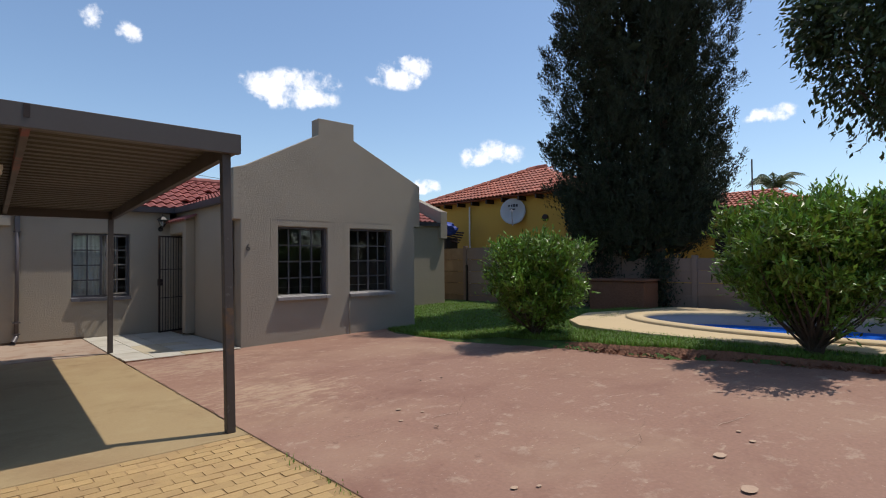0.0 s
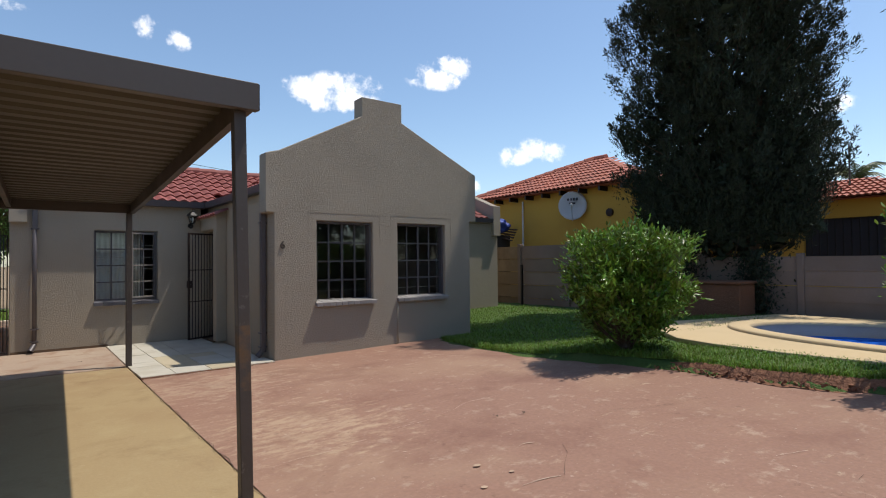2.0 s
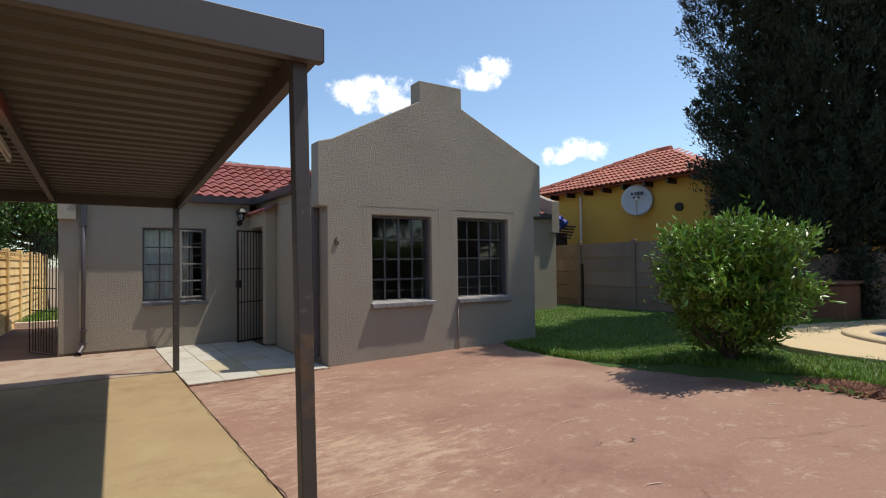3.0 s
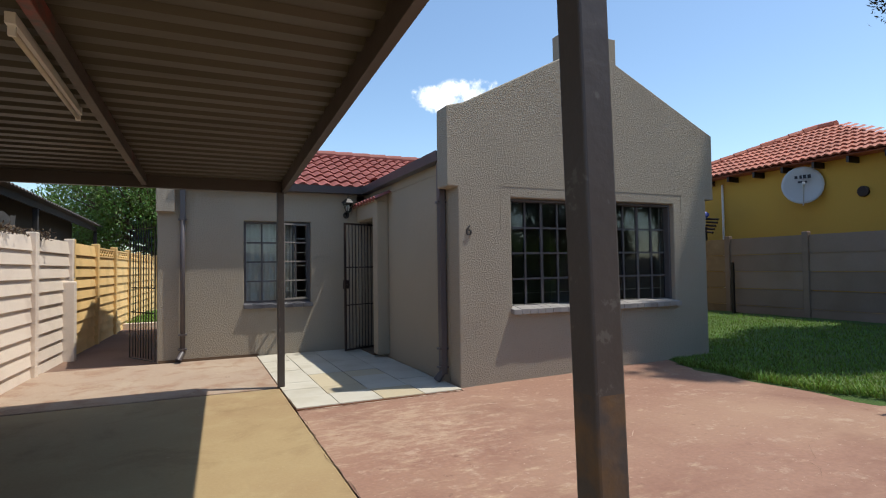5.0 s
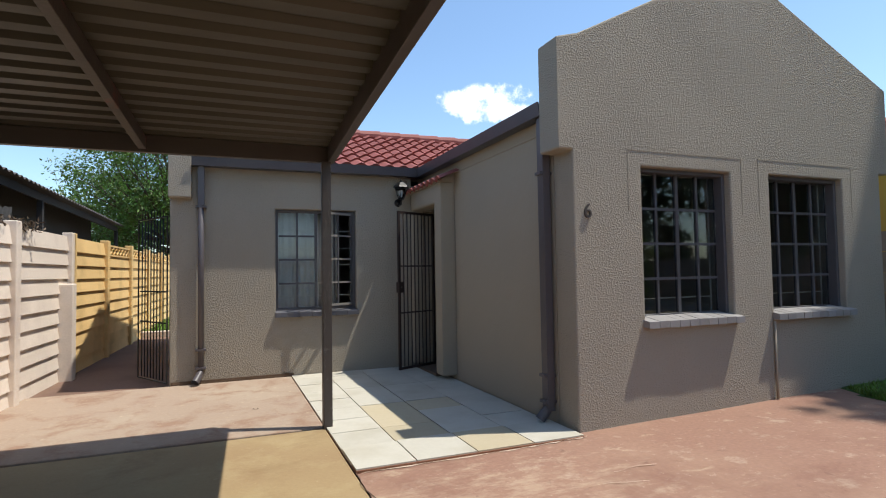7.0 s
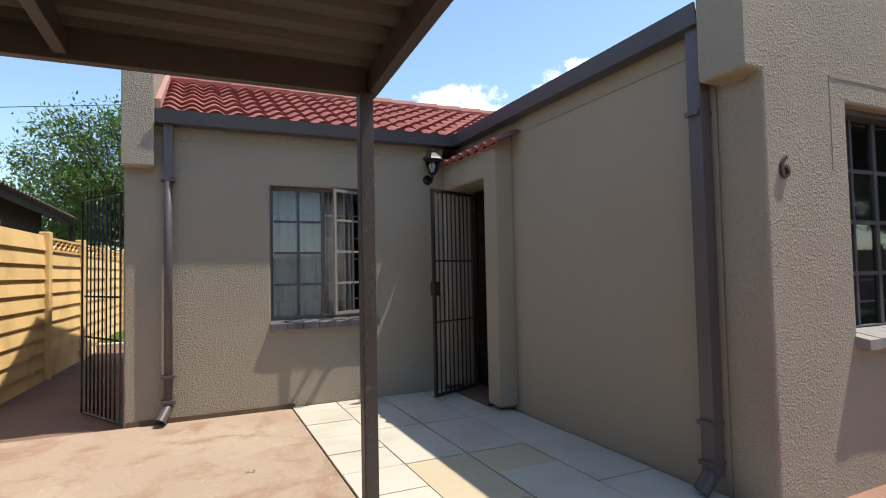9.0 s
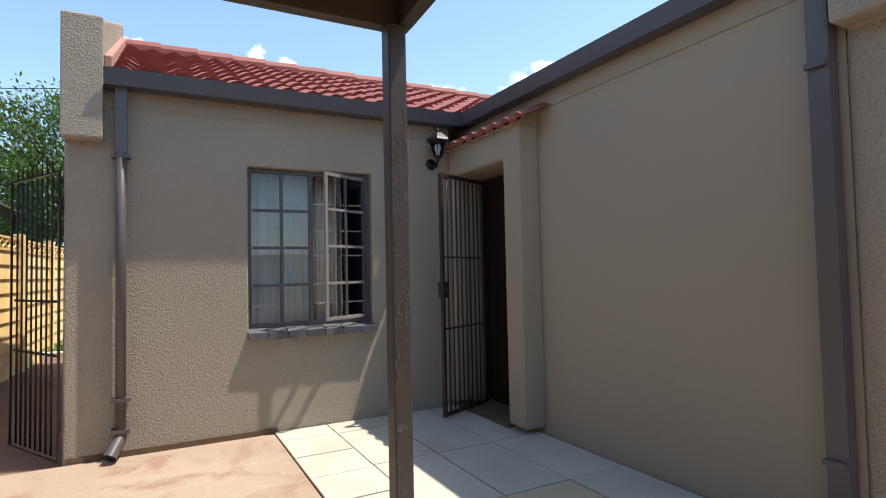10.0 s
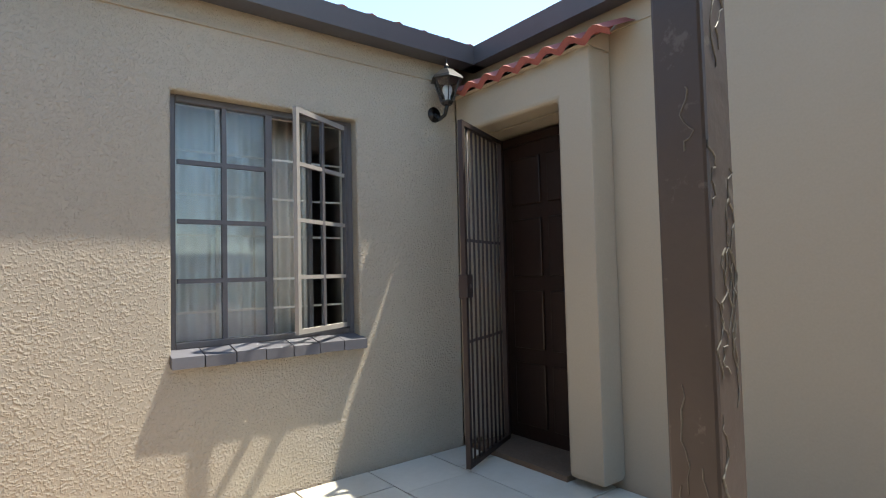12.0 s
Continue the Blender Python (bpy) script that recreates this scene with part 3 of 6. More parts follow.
bm = grid_sheet(6.3, 13.0, -4.0, 15.2, 60, 150, lawn_z, lambda x, y: x > edge_x(y) - 0.05 and not (x < 7.75 and y > 9.9) and not (x < 11.9 and y > 13.5) and not (x > 8.15 and y < 5.7))
structure(part("lawn", bm, TURF, smooth=True), "green lawn of short runner grass", "lawn")
bm = bmesh.new()
prev = None
for k in range(180):
    y = -3.0 + 8.3 * k / 179
    row = []
    for dx in (-0.07, -0.02, 0.02, 0.05, 0.09, 0.13):
        x = edge_x(y) + dx + 0.05 * noise.noise((y * 3.1, 0.3, 0)) + 0.02 * noise.noise((y * 11, dx, 0))
        row.append(bm.verts.new((x, y, lawn_z(x, y) + 0.020 - 0.06 * soft((y - 4.6) / 0.7) + 0.012 * noise.noise((x * 20, y * 20, 1)))))
    if prev:
        for a, b, c, d in zip(prev, prev[1:], row[1:], row):
            bm.faces.new((a, b, c, d))
    prev = row
structure(part("soil_edge", bm, SOIL, smooth=True), "bare red soil face along the lawn edge", "soil")
bm = bmesh.new()
for k in range(420):
    y = random.uniform(-0.5, 5.3)
    x = edge_x(y) + random.uniform(-0.06, 0.07)
    r = random.uniform(0.012, 0.045)
    p = Vector((x, y, ground_z(x, y) + random.uniform(-0.005, 0.045)))
    vs = [bm.verts.new(p + Vector((random.uniform(-1, 1), random.uniform(-1, 1), random.uniform(-0.7, 0.9))) * r) for _ in range(5)]
    bmesh.ops.convex_hull(bm, input=vs, use_existing_faces=False)
tagged(part("soil_lip", bm, SOIL), "crumbling red soil along the cut lawn edge", "soil", kind="stuff")


def blades(name, spots, h, w, material, label, category="grass"):
    """Grass: a bent two-triangle blade for each spot (x, y, z)."""
    n = len(spots)
    p = np.array(spots)
    ang = np.random.uniform(0, 2 * np.pi, n)
    hh = h * np.random.uniform(0.5, 1.35, n)
    lean = np.random.uniform(0.2, 0.9, n) * hh
    d = np.stack([np.cos(ang), np.sin(ang), np.zeros(n)], 1)
    s = np.stack([-np.sin(ang), np.cos(ang), np.zeros(n)], 1) * (w * np.random.uniform(0.6, 1.3, n))[:, None]
    up = np.array([0, 0, 1.0])
    mid = p + d * lean[:, None] * 0.35 + up * hh[:, None] * 0.6
    tip = p + d * lean[:, None] + up * hh[:, None]
    v = np.stack([p - s, p + s, mid + s * 0.8, mid - s * 0.8, tip], 1).reshape(-1, 3)
    f = []
    for k in range(n):
        b = 5 * k
        f += [(b, b + 1, b + 2, b + 3), (b + 3, b + 2, b + 4)]
    me = bpy.data.meshes.new(name)
    me.from_pydata(v.tolist(), [], f)
    me.materials.append(material)
    return tagged(new(name, me), label, category, kind="stuff")


spots = []
while len(spots) < 42000:
    y = random.uniform(-0.5, 14.6)
    x = edge_x(y) + 0.10 + random.random() ** 1.5 * 5.5
    if x > 12.9 or (x < 7.8 and y > 9.85) or (x < 11.9 and y > 13.45) or (x > 7.95 and y < 6.0):
        continue
    spots.append((x, y, lawn_z(x, y) - 0.004))
blades("lawn_grass", spots, 0.045, 0.006, BLADE, "short green grass blades of the lawn")
spots = []
while len(spots) < 3500:
    y = random.uniform(-0.3, 9.6)
    x = edge_x(y) + 0.12 + abs(random.gauss(0.0, 0.06))
    spots.append((x, y, lawn_z(x, y) - 0.004))
blades("edge_grass", spots, 0.085, 0.006, BLADE, "longer grass hanging over the lawn edge")
spots = [(random.gauss(1.84, 0.03), random.uniform(3.3, 4.3), 0.0) for _ in range(60)]
blades("joint_weeds", spots, 0.03, 0.004, BLADE, "sparse weeds in the paving joint", "weeds")

# pool: paving, coping, shell, water
def oval(k, n, grow=0.0):
    a = 2 * math.pi * k / n
    wob = 1 + 0.05 * math.cos(2 * a + 0.5)
    return POOL_C[0] + (POOL_R[0] * wob + grow) * math.cos(a), POOL_C[1] + (POOL_R[1] * wob + grow) * math.sin(a)


DECK_Z = 0.40
N_O = 72
front = [(8.02, 5.75), (7.86, 5.2), (7.78, 4.3), (7.88, 2.8), (8.0, 1.2), (8.05, -2.5)]
deck_out = front + [(12.7, -2.5), (12.7, 6.15), (10.0, 6.9), (8.6, 6.35)]
bm = pierced(deck_out, [[oval(k, N_O, 0.3) for k in range(N_O)]], lambda u, v: (u, v, DECK_Z), (0, 0, -0.4))
structure(bevel(part("pavement_pool", bm, DECK), 0.012), "cream painted concrete paving round the swimming pool", "paving")
pool = thing("swimming_pool", (POOL_C[0], POOL_C[1], 0), "half-filled oval swimming pool with cream coping and blue paint", "pool")
bm = bmesh.new()
rings = []
for grow, z in ((0.31, DECK_Z - 0.02), (0.31, DECK_Z + 0.03), (0.28, DECK_Z + 0.045), (0.02, DECK_Z + 0.045), (-0.02, DECK_Z + 0.03), (-0.02, DECK_Z - 0.02)):
    rings.append([bm.verts.new((oval(k, N_O, grow)[0] - POOL_C[0], oval(k, N_O, grow)[1] - POOL_C[1], z)) for k in range(N_O)])
for a, b in zip(rings, rings[1:]):
    for k in range(N_O):
        bm.faces.new((a[k], a[(k + 1) % N_O], b[(k + 1) % N_O], b[k]))
part("coping", bm, DECK, pool, smooth=True)
for nm, z0, z1, g0, g1, m_ in (("upper_wall", DECK_Z, 0.20, 0.0, 0.0, POOLWALL), ("lower_wall", 0.20, -1.0, 0.0, -0.25, POOLBLUE)):
    bm = bmesh.new()
    a = [bm.verts.new((oval(k, N_O, g0)[0] - POOL_C[0], oval(k, N_O, g0)[1] - POOL_C[1], z0)) for k in range(N_O)]
    b = [bm.verts.new((oval(k, N_O, g1)[0] - POOL_C[0], oval(k, N_O, g1)[1] - POOL_C[1], z1)) for k in range(N_O)]
    for k in range(N_O):
        bm.faces.new((a[k], b[k], b[(k + 1) % N_O], a[(k + 1) % N_O]))
    if nm == "lower_wall":
        bm.faces.new(b)
    part(nm, bm, m_, pool, smooth=True)
bm = bmesh.new()
bm.faces.new([bm.verts.new((oval(k, N_O, -0.01)[0] - POOL_C[0], oval(k, N_O, -0.01)[1] - POOL_C[1], 0.17)) for k in range(N_O)])
part("water", bm, WATER, pool)

# ---- the house ----
T = 0.22
Y_F, Y_W, X_S, X_D = 9.90, 13.53, 3.71, 3.52      # gable front, window wall, side wall, door block
GX0, GX1 = X_S, 7.70
EAVE_Z, PITCH, RIDGE_Y = 2.735, 0.459, 15.53
W1, W2, WW = (4.42, 0.86, 5.47, 2.21), (5.99, 0.86, 7.07, 2.22), (1.68, 0.80, 2.735, 2.17)
def roof_z(y):
    return EAVE_Z + PITCH * (y - 13.40)


on_y = lambda yy: (lambda u, v: (u, yy, v))
on_x = lambda xx: (lambda u, v: (xx, u, v))
gable = [(GX0, -0.15), (GX1, -0.15), (GX1, 2.31), (7.87, 2.31), (7.87, 3.25), (6.10, 4.06), (6.10, 4.40), (5.27, 4.40), (5.27, 4.06), (3.80, 3.30), (3.58, 3.24), (3.58, 2.31), (GX0, 2.31)]
ob = part("wall_gable", pierced(gable, [rect(*W1), rect(*W2)], on_y(Y_F), (0, 0.28, 0)), ROUGH)
structure(bevel(ob, 0.016, 3), "taupe rough-cast gable front with stepped top and corbelled shoulders")
ob = part("wall_window", pierced(rect(0.45, -0.15, X_D + 0.02, 2.74), [rect(*WW)], on_y(Y_W), (0, T, 0)), ROUGH)
structure(bevel(ob, 0.014, 3), "taupe textured plaster wall with one window")
ob = part("wall_side", pierced([(Y_F + 0.28, -0.15), (12.60, -0.15), (12.60, 2.18), (13.46, 2.18), (13.46, -0.15), (Y_W + 0.2, -0.15), (Y_W + 0.2, 2.74), (Y_F + 0.28, 2.74)], [], on_x(X_S), (T, 0, 0)), PLASTER)
structure(ob, "smooth taupe plaster side wall of the front wing")
ob = part("wall_door_block", pierced([(12.36, 0.05), (12.60, 0.05), (12.60, 2.18), (13.46, 2.18), (13.46, 0.05), (Y_W - 0.003, 0.05), (Y_W - 0.003, 2.44), (12.36, 2.44)], [], on_x(X_D), (X_S - X_D - 0.002, 0, 0)), PLASTER)
structure(bevel(ob, 0.03, 3), "rounded taupe plaster door surround")
bm = boxes((7.48, Y_F + 0.28, -0.15, 7.70, Y_W, 2.74), (7.70, Y_W, -0.15, 11.9, Y_W + T, 2.74), (11.68, Y_W + T, -0.15, 11.9, 18.6, 2.74), (0.45, Y_W + T, -0.15, 0.67, 18.6, 2.74), (0.45, 18.6, -0.15, 11.9, 18.82, 2.74))
structure(part("wall_rear", bm, PLASTER), "taupe plaster outer walls of the main house")
bm = boxes((GX0 + T, 13.40, 0, 7.48, 13.50, 2.66), (3.9, 13.75, 0, 4.0, 18.6, 2.66))
structure(part("wall_partition", bm, INNER), "plain inner partition walls")
bm = boxes((0.67, Y_W + T, -0.1, 11.68, 18.6, 0.02), (GX0 + T, Y_F + 0.28, -0.1, 7.48, 13.4, 0.02))
structure(part("floor_house", bm, INNER), "plain indoor floor", "floor")
bm = boxes((0.67, Y_W + T, 2.66, 11.68, 18.6, 2.72), (GX0 + T, Y_F + 0.28, 2.66, 7.48, 13.4, 2.72))
structure(part("ceiling", bm, INNER), "plain indoor ceiling boards", "ceiling")
# plinth line at the foot of the plaster: earth stain, with the gap's shadow coloured in
bm = boxes((0.47, Y_W - 0.012, -0.05, 1.9, Y_W, 0.045))
structure(part("baseboard", bm, PLINTH), "earth-stained plinth, darkened for the gap shadow at the wall foot", "plinth")
# end parapets over the main roof
def parapet(name, x0, x1):
    prof = [(Y_W - 0.13, 2.27), (Y_W - 0.13, 3.15), (Y_W - 0.02, 3.17), (16.0, 4.17), (18.9, 3.1), (18.9, 2.5), (Y_W + 0.02, 2.5), (Y_W + 0.02, 2.27)]
    ob = part(name, pierced(prof, [], on_x(x0), (x1 - x0, 0, 0)), ROUGH)
    structure(bevel(ob, 0.014, 2), "taupe plastered end parapet with corbelled foot", "parapet")


parapet("wall_parapet_west", 0.44, 0.69)
parapet("wall_parapet_east", 11.64, 11.92)
# mortar flashing where the tiles meet the west parapet
ob = part("trim_flashing", pierced([(Y_W - 0.05, roof_z(Y_W - 0.05)), (RIDGE_Y, roof_z(RIDGE_Y)), (RIDGE_Y, roof_z(RIDGE_Y) + 0.13), (Y_W - 0.05, roof_z(Y_W - 0.05) + 0.13)], [], on_x(0.688), (0.055, 0, 0)), FLASH)
structure(bevel(ob, 0.01, 2), "pinkish mortar flashing along the parapet", "flashing")
# lintel band scored round the front windows
for (x0, z0, x1, z1) in (W1, W2):
    bm = boxes((x0 - 0.15, Y_F - 0.003, 1.82, x0 - 0.142, Y_F + 0.02, z1 + 0.14), (x1 + 0.142, Y_F - 0.003, 1.82, x1 + 0.15, Y_F + 0.02, z1 + 0.14), (x0 - 0.15, Y_F - 0.003, z1 + 0.132, x1 + 0.15, Y_F + 0.02, z1 + 0.14))
    structure(part("trim", bm, PLASTER), "fine scored line round the window head", "trim")

# roof: tiles over a dark underlay
def tile_mesh(w=0.40, l=0.36, amp=0.044, n=12, lip=0.045):
    """Double-roman tile, running up along +y from the origin, its nose at the low end."""
    bm = bmesh.new()
    rows = []
    for y, dz in ((0.012, -lip), (0.0, 0.0), (0.0, 0.0), (l, -0.016)):
        row = []
        for k in range(n + 1):
            u = k / n
            z = amp * (0.5 - 0.5 * math.cos(2 * math.pi * (u * 2 % 1))) ** 0.8
            row.append(bm.verts.new((u * w, y, z + dz)))
        rows.append(row)
    for a, b in ((rows[0], rows[1]), (rows[2], rows[3])):
        for k in range(n):
            bm.faces.new((a[k], a[k + 1], b[k + 1], b[k]))
    me = mesh_of("roof_tile", bm)
    for p in me.polygons:
        p.use_smooth = True
    return me


TILE_ME = tile_mesh()
TILE_ME.materials.append(TILE_RED)
TILE_ME_OLD = tile_mesh(0.38, 0.44, 0.042, 12, 0.04)
TILE_ME_OLD.materials.append(TILE_OLD)


def tiles_joined(name, me, poses, material, parent, label):
    v0 = np.array([v.co[:] for v in me.vertices])
    f0 = [tuple(p.vertices) for p in me.polygons]
    vs, fs = [], []
    for k, m in enumerate(poses):
        a = np.array(m)
        vs.append(v0 @ a[:3, :3].T + a[:3, 3])
        fs += [tuple(i + k * len(v0) for i in f) for f in f0]
    out = bpy.data.meshes.new(name)
    out.from_pydata(np.concatenate(vs).tolist(), [], fs)
    out.materials.append(material)
    ob = new(name, out)
    ob.parent = parent
    return tagged(ob, label, kind="stuff")


tilt = math.degrees(math.atan(PITCH))
roof_main = new("roof_main")
structure(roof_main, "red double-roman tile roof of the main house", "roof")
up_len = math.cos(math.atan(PITCH))
near_tiles, far_tiles = [], []
for r in range(8):
    y = 13.44 + r * 0.29 * up_len
    for c in range(28):
        x = 0.70 + c * 0.40
        if x > 11.35:
            continue
        z = roof_z(y) + 0.030 + random.uniform(-0.003, 0.003)
        if 3.71 + (y - 13.4) * 1.0 < x + 0.20 < 7.7 - (y - 13.4) and y < 15.5:
            continue
        m = pose(x, y, z, tilt - 3.2 + random.uniform(-0.6, 0.6), random.uniform(-0.4, 0.4), 0)
        (near_tiles if x < 6.2 else far_tiles).append(m)
for m in near_tiles:
    ob = new("roof_tile", TILE_ME)
    ob.parent, ob.matrix_basis = roof_main, m
tiles_joined("roof_tiles_east", TILE_ME, far_tiles, TILE_JOINED, roof_main, "red roof tiles of the east half")
bm = bmesh.new()
for y0, z0, y1, z1 in ((13.44, EAVE_Z - 0.035, RIDGE_Y, roof_z(RIDGE_Y) - 0.045), (18.6, EAVE_Z - 0.035, RIDGE_Y, roof_z(RIDGE_Y) - 0.045)):
    vs = [bm.verts.new(p) for p in ((0.69, y0, z0), (11.64, y0, z0), (11.64, y1, z1), (0.69, y1, z1))]
    bm.faces.new(vs)
part("underlay", bm, TILE_JOINED, roof_main)
bm = bmesh.new()
for k in range(30):
    x = 0.69 + k * 0.365
    rod(bm, (x, RIDGE_Y, roof_z(RIDGE_Y) + 0.01), (x + 0.38, RIDGE_Y, roof_z(RIDGE_Y) + 0.02), 0.100, 0.107, 12)
part("ridge_caps", bm, TILE_JOINED, roof_main, "rounded ridge tiles")
roof_wing = new("roof_wing")
structure(roof_wing, "red tile roof of the gabled front wing", "roof")
bm = bmesh.new()
for x0, x1 in ((3.69, 5.70), (7.72, 5.70)):
    vs = [bm.verts.new(p) for p in ((x0, 10.18, EAVE_Z - 0.01), (x0, 15.4, EAVE_Z - 0.01), (x1, 15.4, 3.64), (x1, 10.18, 3.64))]
    bm.faces.new(vs)
part("underlay", bm, TILE_JOINED, roof_wing)
wing = []
for r in range(8):
    d = r * 0.29 * up_len
    for c in range(14):
        y = 10.22 + c * 0.40
        if y > 13.2 + d:
            continue
        wing.append(pose(3.66 + d, y + 0.40, EAVE_Z + 0.020 + PITCH * d, 0, 0, -90) @ pose(0, 0, 0, tilt - 5.0, 0, 0))
tiles_joined("wing_tiles", TILE_ME, wing, TILE_JOINED, roof_wing, "red roof tiles of the front wing")

# gutters and fascia
def trough(name, a, b, out, label, wide=1.0):
    """A box gutter from a to b, hanging on the side that the vector out points to."""
    a, b, out = Vector(a), Vector(b), Vector(out)
    prof = [(0.0, 0.0), (0.105, 0.0), (0.125, 0.115), (0.112, 0.115), (0.095, 0.015), (0.012, 0.015), (0.012, 0.115), (0.0, 0.115)]
    bm = bmesh.new()
    ra = [bm.verts.new(a + out * u * wide + Vector((0, 0, v))) for u, v in prof]
    rb = [bm.verts.new(b + out * u * wide + Vector((0, 0, v))) for u, v in prof]
    for k in range(len(prof)):
        j = (k + 1) % len(prof)
        bm.faces.new((ra[k], ra[j], rb[j], rb[k]))
    bm.faces.new(ra[::-1]); bm.faces.new(rb)
    bmesh.ops.recalc_face_normals(bm, faces=bm.faces[:])
    return structure(part(name, bm, GUTTER), label, "gutter")


trough("gutter_window_wall", (0.695, Y_W - 0.02, 2.66), (3.69, Y_W - 0.02, 2.66), (0, -1, 0), "dark grey box gutter over the window wall", 1.25)
trough("gutter_side_wall", (X_S - 0.02, Y_F + 0.285, 2.66), (X_S - 0.02, Y_W - 0.02, 2.66), (-1, 0, 0), "dark grey box gutter along the side wall")
trough("gutter_east", (7.72, Y_W - 0.02, 2.66), (11.63, Y_W - 0.02, 2.66), (0, -1, 0), "dark grey box gutter on the east side")
structure(part("trim_fascia", boxes((0.7, Y_W - 0.018, 2.665, 3.69, Y_W - 0.002, 2.775), (X_S - 0.018, Y_F + 0.285, 2.665, X_S - 0.002, Y_W, 2.775)), GUTTER), "dark grey fascia board behind the gutter", "fascia")
structure(part("trim_eave_bead", boxes((0.7, Y_W - 0.012, 2.535, X_S, Y_W + 0.01, 2.545), (X_S - 0.010, Y_F + 0.285, 2.535, X_S + 0.01, Y_W, 2.545)), PLASTER), "thin plaster bead below the eaves", "trim")


def downpipe(at, top, shoe, square, label):
    """Rain pipe: swan neck at the gutter, straight run, brackets, angled shoe."""
    t = thing("downpipe", at, label, "pipe")
    bm = bmesh.new()
    if square:
        box(bm, -0.035, -0.045, 0.12, 0.035, 0.045, top)
    else:
        rod(bm, (0, 0, 0.13), (0, 0, top), 0.034, n=14)
    part("pipe", bm, PIPE, t, smooth=not square)
    part("neck", boxes((-0.037, -0.037, top - 0.48, 0.037, 0.045, top)), PIPE, t)
    bm = bmesh.new()
    rod(bm, (0, 0, 0.15), (shoe[0], shoe[1], 0.045), 0.042, 0.046, 12, caps=False)
    part("shoe", bm, PIPE, t, "bent open shoe", smooth=True)
    for z in (0.2, top - 0.5, 0.42):
        bm = bmesh.new()
        box(bm, -0.06, -0.04, z - 0.012, 0.06, 0.05, z + 0.012)
        part("bracket", bm, PIPE, t)
    return t


downpipe((0.80, Y_W - 0.055, 0), 2.665, (-0.06, -0.10), False, "round dark grey downpipe with open shoe on the window wall")
downpipe((X_S - 0.055, 10.25, 0), 2.665, (-0.08, 0.02), True, "square dark brown downpipe beside the gable corner")


# ---- windows ----
def steel_window(name, x0, z0, x1, z1, y, cols, rows, label, skip=(), lining=0.02, glass=GLASS):
    """Steel window in a wall that faces -y. Panes listed in skip stay open."""
    t = thing(name, (x0, y, z0), label, "window")
    t["kind"] = "structure"
    w, h, f, b = x1 - x0, z1 - z0, 0.035, 0.024
    bm = boxes((0, -lining, 0, f, 0.03, h), (w - f, -lining, 0, w, 0.03, h), (f, -0.02, 0, w - f, 0.03, f), (f, -lining, h - f, w - f, 0.03, h))
    bevel(part("window_frame", bm, FRAME, t), 0.004, 1)
    cw, ch = (w - 2 * f) / cols, (h - 2 * f) / rows
    for c in range(1, cols):
        x = f + c * cw
        wide = b * (1.5 if c == cols // 2 else 1.0)
        part("mullion", boxes((x - wide / 2, -0.012, f, x + wide / 2, 0.02, h - f)), FRAME, t)
    for r in range(1, rows):
        z = f + r * ch
        for c in range(cols):
            if (c, r) not in skip:
                part("glazing_bar", boxes((f + c * cw + b / 2, -0.010, z - b / 2, f + (c + 1) * cw - b / 2, 0.018, z + b / 2)), FRAME, t)
    for c in range(cols):
        for r in range(rows):
            if (c, r) in skip:
                continue
            ob = part("pane", boxes((f + c * cw + 0.004, 0.002, f + r * ch + 0.004, f + (c + 1) * cw - 0.004, 0.006, f + (r + 1) * ch - 0.004)), glass, t)
            ob.visible_shadow = False
    return t


REV = 0.15
steel_window("window_1", W1[0], W1[1] + 0.02, W1[2], W1[3], Y_F + REV, 4, 4, "charcoal steel cottage-pane window in the gable front", (), 0.085, GLASS_DARK)
steel_window("window_2", W2[0], W2[1] + 0.02, W2[2], W2[3], Y_F + REV, 4, 4, "charcoal steel cottage-pane window in the gable front", (), 0.085, GLASS_DARK)
open_panes = {(c, r) for c in (2, 3) for r in range(5)}
wnd = steel_window("window_3", WW[0], WW[1] + 0.05, WW[2], WW[3], Y_W + 0.09, 4, 4, "charcoal steel window with one casement standing open", open_panes)
# the open casement, hinged at its right edge
LW, LH = 0.49, WW[3] - WW[1] - 0.13
leaf = part("casement", boxes((-0.028, -0.012, 0, 0, 0.012, LH), (-LW / 2 - 0.011, -0.01, 0.028, -LW / 2 + 0.011, 0.01, LH - 0.028)), FRAME, wnd, "open charcoal casement leaf")
# free stile and rails carry the sun's brightness in their pale colour
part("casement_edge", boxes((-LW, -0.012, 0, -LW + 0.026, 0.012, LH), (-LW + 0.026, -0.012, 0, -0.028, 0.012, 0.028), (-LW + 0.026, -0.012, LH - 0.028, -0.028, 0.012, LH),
                            *[(-LW + 0.026, -0.009, LH * k / 4 - 0.011, -0.028, 0.009, LH * k / 4 + 0.011) for k in (1, 2, 3)]), LIT_EDGE, leaf, "casement edge coloured pale as if sunlit")
leaf.matrix_basis = pose(WW[2] - WW[0] - 0.045, -0.02, 0.045, 0, 0, 29)
for c in range(2):
    for r in range(4):
        ob = part("casement_pane", boxes((-LW + 0.02 + c * (LW - 0.04) / 2, 0.0, 0.02 + r * (LH - 0.04) / 4, -LW + 0.02 + (c + 1) * (LW - 0.04) / 2, 0.004, 0.02 + (r + 1) * (LH - 0.04) / 4)), GLASS, leaf)
        ob.visible_shadow = False
